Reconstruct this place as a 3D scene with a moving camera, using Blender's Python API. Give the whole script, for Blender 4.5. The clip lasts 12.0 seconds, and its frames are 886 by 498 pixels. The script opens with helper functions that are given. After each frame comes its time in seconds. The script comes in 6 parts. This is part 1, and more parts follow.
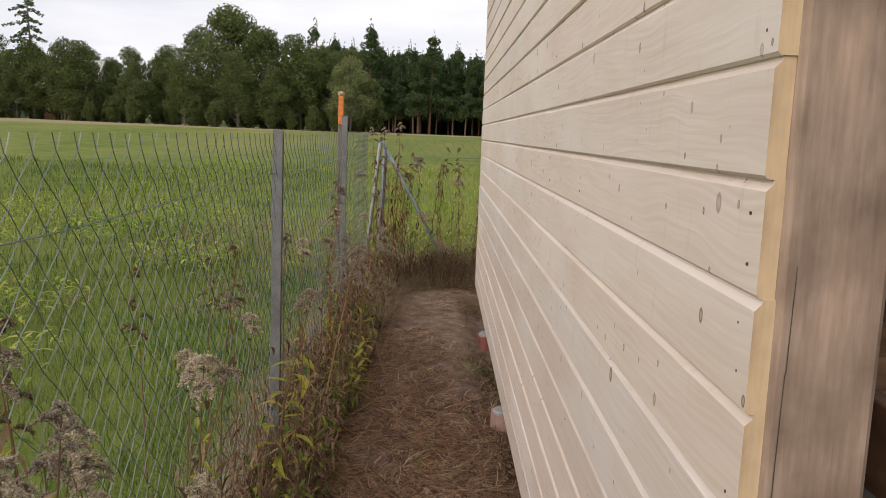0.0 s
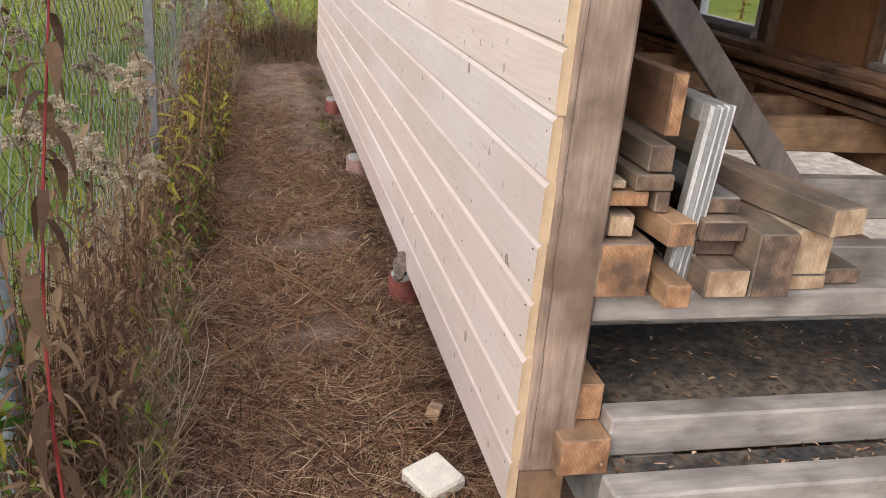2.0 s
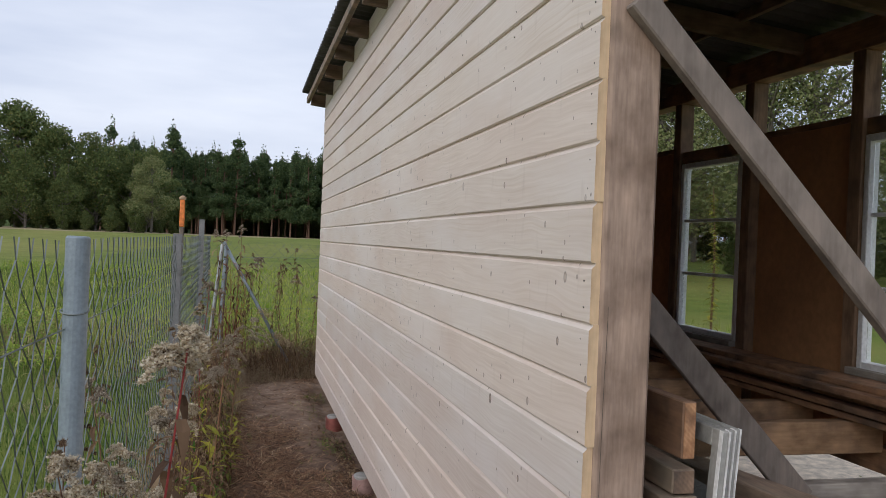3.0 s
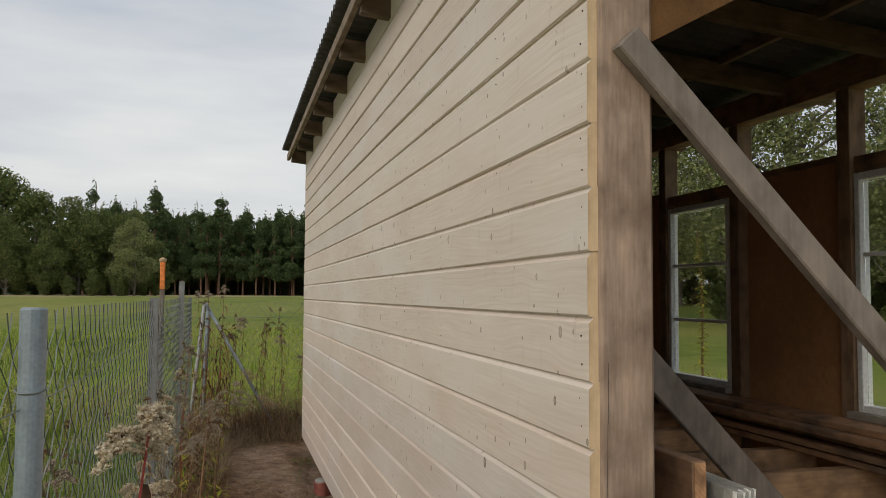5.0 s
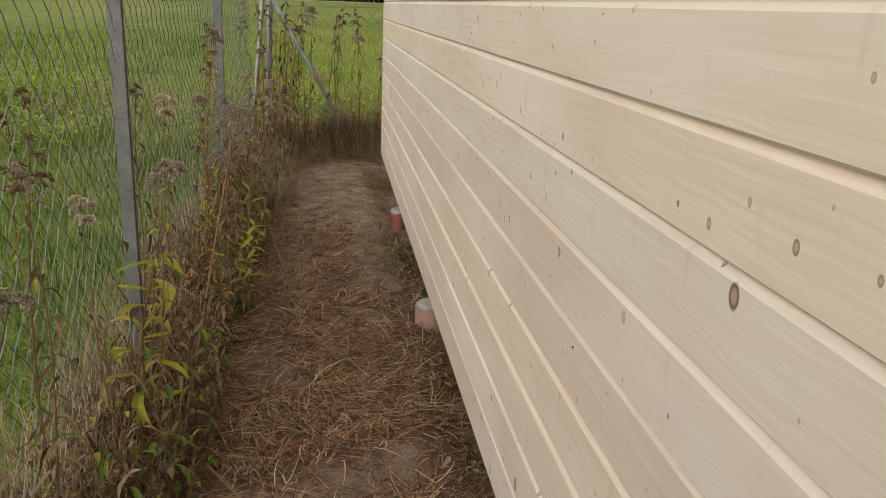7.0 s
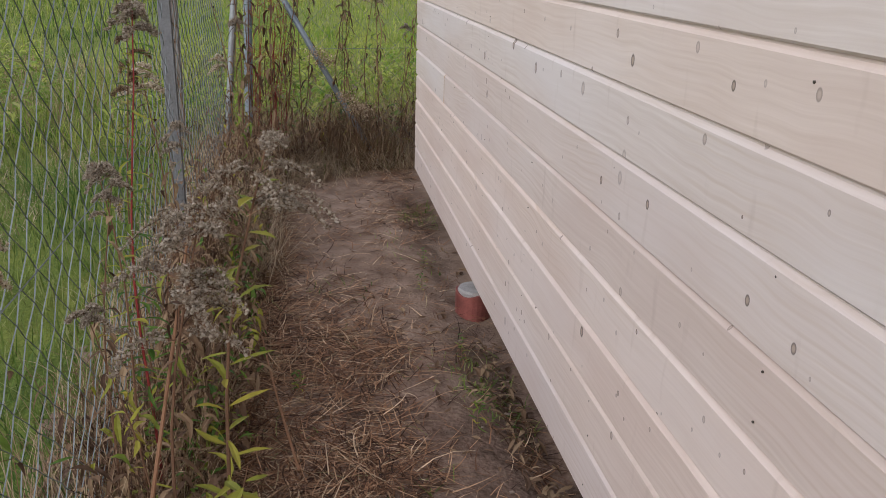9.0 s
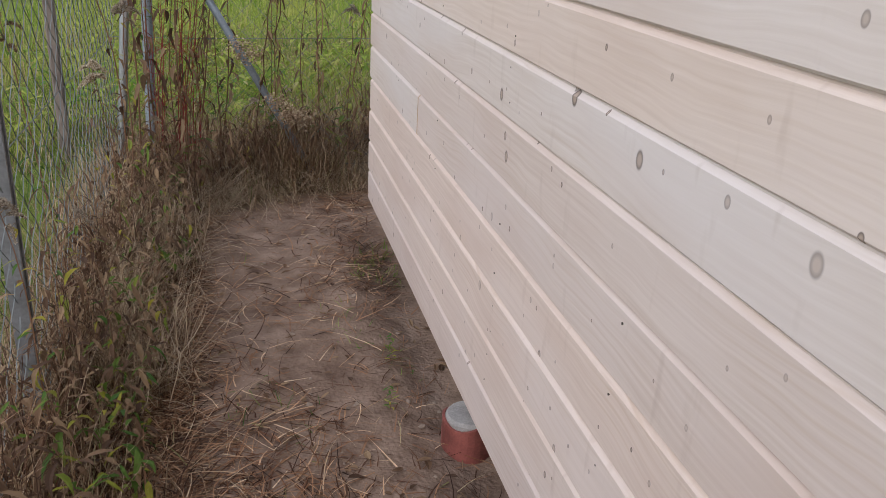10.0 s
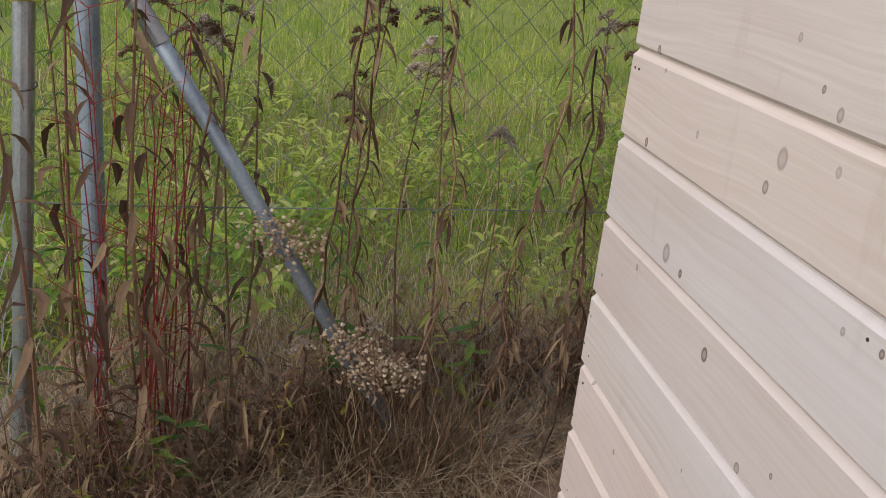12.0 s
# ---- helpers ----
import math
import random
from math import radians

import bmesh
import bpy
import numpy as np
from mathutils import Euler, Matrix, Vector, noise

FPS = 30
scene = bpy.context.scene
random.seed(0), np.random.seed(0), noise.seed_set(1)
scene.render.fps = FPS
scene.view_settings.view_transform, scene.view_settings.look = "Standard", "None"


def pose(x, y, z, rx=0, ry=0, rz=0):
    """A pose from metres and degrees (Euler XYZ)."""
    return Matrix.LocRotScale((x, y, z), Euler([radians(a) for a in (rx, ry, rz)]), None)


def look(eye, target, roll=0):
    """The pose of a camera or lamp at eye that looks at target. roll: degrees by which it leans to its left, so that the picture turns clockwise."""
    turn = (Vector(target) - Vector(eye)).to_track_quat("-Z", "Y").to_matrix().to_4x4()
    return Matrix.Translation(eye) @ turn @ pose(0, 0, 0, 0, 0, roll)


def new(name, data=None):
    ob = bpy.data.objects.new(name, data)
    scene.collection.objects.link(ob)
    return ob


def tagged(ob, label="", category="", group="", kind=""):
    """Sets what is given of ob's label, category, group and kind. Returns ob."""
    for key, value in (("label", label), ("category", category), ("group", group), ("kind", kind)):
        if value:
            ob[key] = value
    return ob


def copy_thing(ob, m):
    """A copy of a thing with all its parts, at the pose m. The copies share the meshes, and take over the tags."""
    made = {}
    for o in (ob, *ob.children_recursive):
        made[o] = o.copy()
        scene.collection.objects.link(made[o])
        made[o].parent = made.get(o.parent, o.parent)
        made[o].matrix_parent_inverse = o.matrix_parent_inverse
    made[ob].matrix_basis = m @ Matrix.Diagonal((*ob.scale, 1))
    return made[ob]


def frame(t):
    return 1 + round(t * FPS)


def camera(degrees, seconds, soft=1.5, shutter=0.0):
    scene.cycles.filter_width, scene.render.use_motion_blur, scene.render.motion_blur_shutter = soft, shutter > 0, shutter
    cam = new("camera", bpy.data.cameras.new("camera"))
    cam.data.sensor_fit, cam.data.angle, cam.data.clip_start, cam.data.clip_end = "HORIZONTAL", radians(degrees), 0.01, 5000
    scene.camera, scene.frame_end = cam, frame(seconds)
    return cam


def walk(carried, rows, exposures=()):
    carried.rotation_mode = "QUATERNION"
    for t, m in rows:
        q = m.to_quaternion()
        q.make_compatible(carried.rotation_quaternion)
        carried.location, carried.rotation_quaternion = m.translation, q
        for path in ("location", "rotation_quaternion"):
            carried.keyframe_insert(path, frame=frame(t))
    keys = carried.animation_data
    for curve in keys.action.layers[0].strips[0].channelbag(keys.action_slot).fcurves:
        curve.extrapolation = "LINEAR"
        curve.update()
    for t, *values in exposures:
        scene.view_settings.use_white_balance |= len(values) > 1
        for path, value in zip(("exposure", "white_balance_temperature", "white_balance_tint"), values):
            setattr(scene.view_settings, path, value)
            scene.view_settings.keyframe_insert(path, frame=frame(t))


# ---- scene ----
cam = camera(56.3, 12.0, soft=0.6)
PATH = [
    (0, (-0.009, -0.068, 1.503), (0.003, 1.913, 1.229), 2.3),
    (0.5, (-0.233, -0.197, 1.397), (0.079, 1.702, 0.851), -0.4),
    (1, (-0.332, -0.353, 1.379), (0.158, 1.469, 0.717), 2.2),
    (1.5, (-0.221, -0.533, 1.347), (0.252, 1.275, 0.634), 5.0),
    (2, (-0.222, -0.686, 1.389), (0.215, 1.127, 0.666), 4.8),
    (2.5, (-0.338, -0.787, 1.45), (0.113, 1.122, 1.06), 2.4),
    (3, (-0.393, -0.846, 1.498), (0.073, 1.099, 1.484), 2.3),
    (3.5, (-0.394, -0.872, 1.518), (0.059, 1.065, 1.725), 3.1),
    (5.3, (-0.35, -0.638, 1.502), (0.147, 1.298, 1.554), 0.2),
    (5.5, (-0.327, -0.542, 1.465), (0.158, 1.395, 1.347), 0.9),
    (6, (-0.172, -0.149, 1.408), (0.23, 1.796, 1.172), 1.5),
    (6.5, (-0.054, 0.242, 1.37), (0.264, 2.167, 0.929), 2.9),
    (6.7, (-0.041, 0.464, 1.326), (0.262, 2.378, 0.831), 2.5),
    (8.3, (-0.282, 2.141, 1.291), (-0.156, 3.982, 0.52), 3.6),
    (8.5, (-0.25, 2.329, 1.324), (0.025, 4.152, 0.55), 4.6),
    (9, (-0.254, 3.029, 1.291), (0.061, 4.885, 0.617), 1.7),
    (9.5, (-0.261, 3.627, 1.264), (0.014, 5.484, 0.575), 3.2),
    (10, (-0.21, 4.158, 1.327), (0.262, 5.948, 0.57), 3.3),
    (10.5, (-0.176, 4.769, 1.39), (0.185, 6.584, 0.633), 3.1),
    (11, (-0.15, 5.385, 1.363), (0.163, 7.224, 0.641), 4.0),
    (11.5, (-0.149, 6.0, 1.382), (0.265, 7.815, 0.652), 3.7),
    (12, (-0.154, 6.478, 1.349), (0.212, 8.298, 0.606), 5.4),
]
EXPOSURES = [(0, 0.42, 7000, 14), (0.5, 0.48, 7200, 16), (1, 0.70, 7100, 16), (2, 0.98, 6600, 16), (2.5, 0.7, 6300, 14), (3, 0.2, 6200, 13), (3.7, -0.16, 6250, 12),
             (5.3, 0.12, 7400, 8), (6, 0.34, 7800, 7), (6.7, 0.42, 7700, 5), (8.3, 0.75, 6200, 16), (8.6, 0.68, 6200, 16), (9, 0.5, 6200, 16), (10, 0.56, 6200, 16), (11, 0.54, 6200, 16), (12, 0.6, 6350, 16)]
walk(cam, [(t, look(eye, target, roll)) for t, eye, target, roll in PATH], EXPOSURES)

# ---- light: an overcast autumn day ----
world = bpy.data.worlds.new("overcast")
scene.world = world
world.use_nodes = True
wn, wl = world.node_tree.nodes, world.node_tree.links
background = wn["Background"]
sky = wn.new("ShaderNodeTexSky")
sky.sky_type, sky.sun_disc = "NISHITA", False
sky.sun_elevation, sky.sun_rotation = radians(31), radians(227)
sky.air_density, sky.dust_density, sky.ozone_density = 1.0, 4.0, 1.0
sky_map, cloud, cloud_ramp, veil = (wn.new("ShaderNode" + k) for k in ("TexCoord", "TexNoise", "ValToRGB", "Mix"))
veil.data_type = "RGBA"
stretch = wn.new("ShaderNodeMapping")
stretch.inputs["Scale"].default_value = (1.0, 1.0, 5.0)
wl.new(sky_map.outputs["Generated"], stretch.inputs["Vector"])
wl.new(stretch.outputs[0], cloud.inputs["Vector"])
cloud.inputs["Scale"].default_value, cloud.inputs["Detail"].default_value = 2.2, 5
cloud_ramp.color_ramp.elements[0].position, cloud_ramp.color_ramp.elements[0].color = 0.32, (6.2, 6.9, 8.3, 1)
cloud_ramp.color_ramp.elements[1].position, cloud_ramp.color_ramp.elements[1].color = 0.66, (9.4, 9.85, 10.6, 1)
wl.new(cloud.outputs[0], cloud_ramp.inputs[0])
veil.inputs[0].default_value = 0.85
wl.new(sky.outputs[0], veil.inputs[6])
wl.new(cloud_ramp.outputs[0], veil.inputs[7])
wl.new(veil.outputs[2], background.inputs[0])
background.inputs[1].default_value = 0.088
sun = new("sun", bpy.data.lights.new("sun", "SUN"))
sun.data.energy, sun.data.angle, sun.data.color = 1.1, radians(35), (1, 0.95, 0.88)
sun.matrix_world = look((-8, -7.5, 6.5), (0, 0, 0))


# ---- materials ----
def nodes_of(name):
    m = bpy.data.materials.new(name)
    m.use_nodes = True
    t = m.node_tree
    return m, t.nodes, t.links, t.nodes["Principled BSDF"]


def ramp(n, l, src, stops):
    r = n.new("ShaderNodeValToRGB")
    while len(r.color_ramp.elements) < len(stops):
        r.color_ramp.elements.new(0.5)
    for e, (p, c) in zip(r.color_ramp.elements, stops):
        e.position, e.color = p, (*c, 1)
    l.new(src, r.inputs[0])
    return r.outputs[0]


def tex(n, l, kind, scale, vec=None, detail=4.0, stretch_by=None):
    k = n.new("ShaderNodeTex" + kind)
    k.inputs["Scale"].default_value = scale
    if kind == "Noise":
        k.inputs["Detail"].default_value = detail
    src = vec
    if src is None:
        src = n.new("ShaderNodeTexCoord").outputs["Object"]
    if stretch_by:
        mp = n.new("ShaderNodeMapping")
        mp.inputs["Scale"].default_value = stretch_by
        l.new(src, mp.inputs["Vector"])
        src = mp.outputs[0]
    l.new(src, k.inputs["Vector"])
    return k


def mix(n, l, fac, a, b, mode="MIX"):
    m = n.new("ShaderNodeMix")
    m.data_type, m.blend_type = "RGBA", mode
    for sock, v in ((m.inputs[0], fac), (m.inputs[6], a), (m.inputs[7], b)):
        if isinstance(v, (int, float)):
            sock.default_value = v
        elif isinstance(v, tuple):
            sock.default_value = (*v, 1)
        else:
            l.new(v, sock)
    return m.outputs[2]


def calc(n, l, op, a, b=0.0, c=0.0):
    m = n.new("ShaderNodeMath")
    m.operation = op
    for sock, v in zip(m.inputs, (a, b, c)):
        if isinstance(v, (int, float)):
            sock.default_value = v
        else:
            l.new(v, sock)
    return m.outputs[0]


def bump(n, l, p, height, strength, distance=0.002):
    b = n.new("ShaderNodeBump")
    b.inputs["Strength"].default_value, b.inputs["Distance"].default_value = strength, distance
    l.new(height, b.inputs["Height"])
    l.new(b.outputs[0], p.inputs["Normal"])


def random_of(n, island=False):
    return n.new("ShaderNodeNewGeometry").outputs["Random Per Island"] if island else n.new("ShaderNodeObjectInfo").outputs["Random"]


AXES = {"x": (0.09, 1, 1), "y": (1, 0.09, 1), "z": (1, 1, 0.09)}


def timber(name, light, dark, axis="y", stain=None, rough=0.75, fine=90.0, knots=0.5, vary=0.25, island=True, knot_size=1.0):
    """Sawn wood with grain along one axis, growth rings, weather stains and knots."""
    m, n, l, p = nodes_of(name)
    rnd = random_of(n, island)
    tc = n.new("ShaderNodeTexCoord").outputs["Object"]
    shift = n.new("ShaderNodeVectorMath")
    shift.operation = "ADD"
    comb = n.new("ShaderNodeCombineXYZ")
    for i, k in enumerate((7.0, 13.0, 5.0)):
        l.new(calc(n, l, "MULTIPLY", rnd, k), comb.inputs[i])
    l.new(tc, shift.inputs[0]), l.new(comb.outputs[0], shift.inputs[1])
    v = shift.outputs[0]
    grain = tex(n, l, "Noise", fine, v, 6, AXES[axis]).outputs[0]
    rings = tex(n, l, "Noise", 14.0, v, 3, tuple(a * a for a in AXES[axis])).outputs[0]
    col = ramp(n, l, grain, [(0.36, dark), (0.62, light)])
    col2 = ramp(n, l, rings, [(0.35, tuple(0.72 * c for c in light)), (0.6, light)])
    col = mix(n, l, 0.6, col, col2)
    if stain:
        blot = tex(n, l, "Noise", 5.0, v, 6).outputs[0]
        mask = ramp(n, l, blot, [(0.45, (0, 0, 0)), (0.68, (1, 1, 1))])
        col = mix(n, l, mask, col, stain)
    if knots:
        vor = tex(n, l, "Voronoi", 4.0, v)
        ring = ramp(n, l, vor.outputs["Distance"], [(0.03 * knot_size, (1, 1, 1)), (0.075 * knot_size, (0, 0, 0))])
        col = mix(n, l, calc(n, l, "MULTIPLY", ring, knots), col, tuple(0.35 * c for c in dark))
    mottle = tex(n, l, "Noise", 16.0, v, 9, tuple(0.5 + 0.5 * a for a in AXES[axis])).outputs[0]
    col = mix(n, l, 0.8, col, ramp(n, l, mottle, [(0.30, (0.50, 0.47, 0.45)), (0.52, (0.95, 0.95, 0.95)), (0.72, (1.22, 1.20, 1.18))]), "MULTIPLY")
    tone = calc(n, l, "ADD", calc(n, l, "MULTIPLY", rnd, vary), 1.0 - vary / 2)
    grey = n.new("ShaderNodeCombineColor")
    for i in range(3):
        l.new(tone, grey.inputs[i])
    l.new(mix(n, l, 1.0, col, grey.outputs[0], "MULTIPLY"), p.inputs["Base Color"])
    p.inputs["Roughness"].default_value = rough
    bump(n, l, p, grain, 0.5, 0.002)
    return m


def sawn_end(name, light, dark, dirt):
    """The cut end of a beam: faint growth rings, saw marks, checks and dirt."""
    m, n, l, p = nodes_of(name)
    rnd = random_of(n)
    tc = n.new("ShaderNodeTexCoord").outputs["Object"]
    comb, add = n.new("ShaderNodeCombineXYZ"), n.new("ShaderNodeVectorMath")
    for i, k in enumerate((1.7, 5.0, 1.1)):
        l.new(calc(n, l, "MULTIPLY", rnd, k), comb.inputs[i])
    l.new(tc, add.inputs[0]), l.new(comb.outputs[0], add.inputs[1])
    v = add.outputs[0]
    ring = n.new("ShaderNodeTexWave")
    ring.wave_type, ring.rings_direction = "RINGS", "Y"
    ring.inputs["Scale"].default_value, ring.inputs["Distortion"].default_value, ring.inputs["Detail"].default_value = 34.0, 3.0, 3.0
    l.new(v, ring.inputs["Vector"])
    rough = tex(n, l, "Noise", 30.0, v, 8).outputs[0]
    saw = tex(n, l, "Noise", 120.0, v, 4, (1, 1, 0.25)).outputs[0]
    col = ramp(n, l, rough, [(0.32, dark), (0.62, light)])
    col = mix(n, l, calc(n, l, "MULTIPLY", ring.outputs["Fac"], 0.35), col, dark)
    col = mix(n, l, 0.5, col, ramp(n, l, saw, [(0.3, (0.6, 0.58, 0.56)), (0.7, (1.15, 1.15, 1.15))]), "MULTIPLY")
    grime = tex(n, l, "Noise", 11.0, v, 6).outputs[0]
    col = mix(n, l, ramp(n, l, grime, [(0.50, (0, 0, 0)), (0.66, (0.9, 0.9, 0.9))]), col, dirt)
    l.new(col, p.inputs["Base Color"])
    p.inputs["Roughness"].default_value = 0.85
    bump(n, l, p, calc(n, l, "ADD", rough, saw), 0.6, 0.003)
    return m


def cladding():
    """Whitewashed spruce weatherboard: faint grain, oval knots with dark rims, pinkish and grey variation from board to board."""
    m, n, l, p = nodes_of("whitewashed_spruce")
    rnd = random_of(n)
    tc = n.new("ShaderNodeTexCoord").outputs["Object"]
    comb, add = n.new("ShaderNodeCombineXYZ"), n.new("ShaderNodeVectorMath")
    l.new(calc(n, l, "MULTIPLY", rnd, 37.0), comb.inputs[1])
    l.new(tc, add.inputs[0]), l.new(comb.outputs[0], add.inputs[1])
    v = add.outputs[0]
    warp = tex(n, l, "Noise", 1.6, v, 3)
    wv = n.new("ShaderNodeVectorMath")
    wv.operation = "MULTIPLY_ADD"
    wv.inputs[1].default_value = (0.0, 0.05, 0.09)
    l.new(warp.outputs["Color"], wv.inputs[0]), l.new(v, wv.inputs[2])
    grain = tex(n, l, "Noise", 130.0, wv.outputs[0], 5, (1, 0.025, 1)).outputs[0]
    cath = n.new("ShaderNodeTexWave")
    cath.bands_direction = "Z"
    cath.inputs["Scale"].default_value, cath.inputs["Distortion"].default_value = 16.0, 6.0
    cath.inputs["Detail"].default_value, cath.inputs["Detail Scale"].default_value = 2.0, 0.7
    mp = n.new("ShaderNodeMapping")
    mp.inputs["Scale"].default_value = (1, 0.16, 1)
    l.new(wv.outputs[0], mp.inputs["Vector"]), l.new(mp.outputs[0], cath.inputs["Vector"])
    wood = ramp(n, l, grain, [(0.25, (0.585, 0.50, 0.43)), (0.75, (0.70, 0.625, 0.56))])
    figure_mask = ramp(n, l, tex(n, l, "Noise", 2.3, v, 2, (1, 0.5, 2)).outputs[0], [(0.50, (0, 0, 0)), (0.72, (0.42, 0.42, 0.42))])
    streak = ramp(n, l, cath.outputs["Fac"], [(0.0, (0, 0, 0)), (0.75, (0, 0, 0)), (1.0, (1, 1, 1))])
    wood = mix(n, l, calc(n, l, "MULTIPLY", streak, figure_mask), wood, (0.50, 0.385, 0.265))
    blot = tex(n, l, "Noise", 3.0, v, 5, (1, 0.4, 1)).outputs[0]
    wood = mix(n, l, ramp(n, l, blot, [(0.45, (0, 0, 0)), (0.72, (0.6, 0.6, 0.6))]), wood, (0.58, 0.475, 0.41))
    wash = tex(n, l, "Noise", 1.5, v, 6, (1, 0.5, 1.6)).outputs[0]
    wood = mix(n, l, ramp(n, l, wash, [(0.48, (0, 0, 0)), (0.66, (0.6, 0.6, 0.6))]), wood, (0.70, 0.655, 0.62))
    drip = tex(n, l, "Noise", 22.0, v, 3, (1, 1, 0.22)).outputs[0]
    wood = mix(n, l, ramp(n, l, drip, [(0.63, (0, 0, 0)), (0.78, (0.35, 0.35, 0.35))]), wood, (0.42, 0.34, 0.28))
    tint = ramp(n, l, rnd, [(0.0, (0.95, 0.96, 0.975)), (0.35, (1.0, 0.98, 0.95)), (0.65, (1.01, 0.955, 0.92)), (0.85, (0.93, 0.90, 0.89)), (1.0, (1.0, 1.0, 1.0))])
    wood = mix(n, l, 1.0, wood, tint, "MULTIPLY")
    flat = n.new("ShaderNodeVectorMath")
    flat.operation = "MULTIPLY"
    flat.inputs[1].default_value = (1.0, 0.72, 0)
    apart, joined = n.new("ShaderNodeSeparateXYZ"), n.new("ShaderNodeCombineXYZ")
    l.new(v, apart.inputs[0])
    l.new(apart.outputs[1], joined.inputs[0]), l.new(calc(n, l, "ADD", apart.outputs[2], calc(n, l, "MULTIPLY", rnd, 19.0)), joined.inputs[1])
    l.new(joined.outputs[0], flat.inputs[0])
    for scale, rim, core, part_of in ((3.0, 0.036, 0.027, 0.5), (6.4, 0.046, 0.030, 0.36), (9.5, 0.040, 0.012, 0.45)):
        vor = tex(n, l, "Voronoi", scale, flat.outputs[0])
        vor.voronoi_dimensions = "2D"
        keep = n.new("ShaderNodeSeparateColor")
        l.new(vor.outputs["Color"], keep.inputs[0])
        size = calc(n, l, "ADD", calc(n, l, "MULTIPLY", keep.outputs[1], 0.5), 0.42)
        d = calc(n, l, "DIVIDE", vor.outputs["Distance"], size)
        on = calc(n, l, "GREATER_THAN", keep.outputs[0], part_of)
        disc = calc(n, l, "MULTIPLY", on, ramp(n, l, d, [(rim, (1, 1, 1)), (rim + 0.012, (0, 0, 0))]))
        inner = ramp(n, l, d, [(core * 0.7, (0.36, 0.275, 0.21)), (rim, (0.075, 0.052, 0.038))])
        wood = mix(n, l, calc(n, l, "MULTIPLY", disc, calc(n, l, "ADD", calc(n, l, "MULTIPLY", keep.outputs[2], 0.6), 0.4)), wood, inner)
    l.new(wood, p.inputs["Base Color"])
    p.inputs["Roughness"].default_value = 0.62
    bump(n, l, p, grain, 0.35, 0.001)
    return m


def plain(name, colour, rough=0.6, metal=0.0, var=0.25, scale=8.0, bumpy=0.0, island=False):
    m, n, l, p = nodes_of(name)
    nz = tex(n, l, "Noise", scale, None, 6).outputs[0]
    fine = tex(n, l, "Noise", scale * 9, None, 4).outputs[0]
    col = ramp(n, l, nz, [(0.3, tuple(c * (1 - var) for c in colour)), (0.7, tuple(min(1, c * (1 + var)) for c in colour))])
    col = mix(n, l, 0.25, col, ramp(n, l, fine, [(0.35, tuple(c * 0.55 for c in colour)), (0.65, tuple(min(1, c * 1.3) for c in colour))]))
    l.new(col, p.inputs["Base Color"])
    p.inputs["Roughness"].default_value, p.inputs["Metallic"].default_value = rough, metal
    if bumpy:
        bump(n, l, p, fine, bumpy, 0.004)
    return m


def foliage(name, stops, rough=0.7, through_light=0.25, patches=None):
    """Leaves, straw and stems: the colour varies from piece to piece."""
    m, n, l, p = nodes_of(name)
    col = ramp(n, l, random_of(n, True), stops)
    nz = tex(n, l, "Noise", 30.0, None, 3).outputs[0]
    col = mix(n, l, 0.35, col, ramp(n, l, nz, [(0.3, (0.35, 0.33, 0.3)), (0.7, (1, 1, 1))]), "MULTIPLY")
    if patches:
        wide = tex(n, l, "Noise", 0.9, None, 5).outputs[0]
        col = mix(n, l, ramp(n, l, wide, [(0.42, (0, 0, 0)), (0.66, (0.75, 0.75, 0.75))]), col, patches[0])
        dips = tex(n, l, "Noise", 0.45, None, 3).outputs[0]
        col = mix(n, l, ramp(n, l, dips, [(0.34, (0.6, 0.6, 0.6)), (0.5, (0, 0, 0))]), col, patches[1])
    l.new(col, p.inputs["Base Color"])
    p.inputs["Roughness"].default_value = rough
    p.inputs["Specular IOR Level"].default_value = 0.2
    if through_light:
        tr, ms = n.new("ShaderNodeBsdfTranslucent"), n.new("ShaderNodeMixShader")
        l.new(col, tr.inputs[0])
        ms.inputs[0].default_value = through_light
        l.new(p.outputs[0], ms.inputs[1]), l.new(tr.outputs[0], ms.inputs[2])
        l.new(ms.outputs[0], n["Material Output"].inputs[0])
    return m


def felt_material():
    """Black roofing felt, dusty with tan sand and crumbs."""
    m, n, l, p = nodes_of("black_roofing_felt")
    a = tex(n, l, "Noise", 4.0, None, 6).outputs[0]
    b = tex(n, l, "Noise", 45.0, None, 4).outputs[0]
    col = ramp(n, l, b, [(0.35, (0.018, 0.018, 0.018)), (0.7, (0.07, 0.066, 0.06))])
    dust = calc(n, l, "MULTIPLY", ramp(n, l, a, [(0.46, (0, 0, 0)), (0.66, (0.85, 0.85, 0.85))]), ramp(n, l, b, [(0.35, (0.25, 0.25, 0.25)), (0.6, (1, 1, 1))]))
    l.new(mix(n, l, dust, col, (0.20, 0.155, 0.105)), p.inputs["Base Color"])
    p.inputs["Roughness"].default_value = 0.8
    bump(n, l, p, calc(n, l, "ADD", a, b), 0.7, 0.006)
    return m


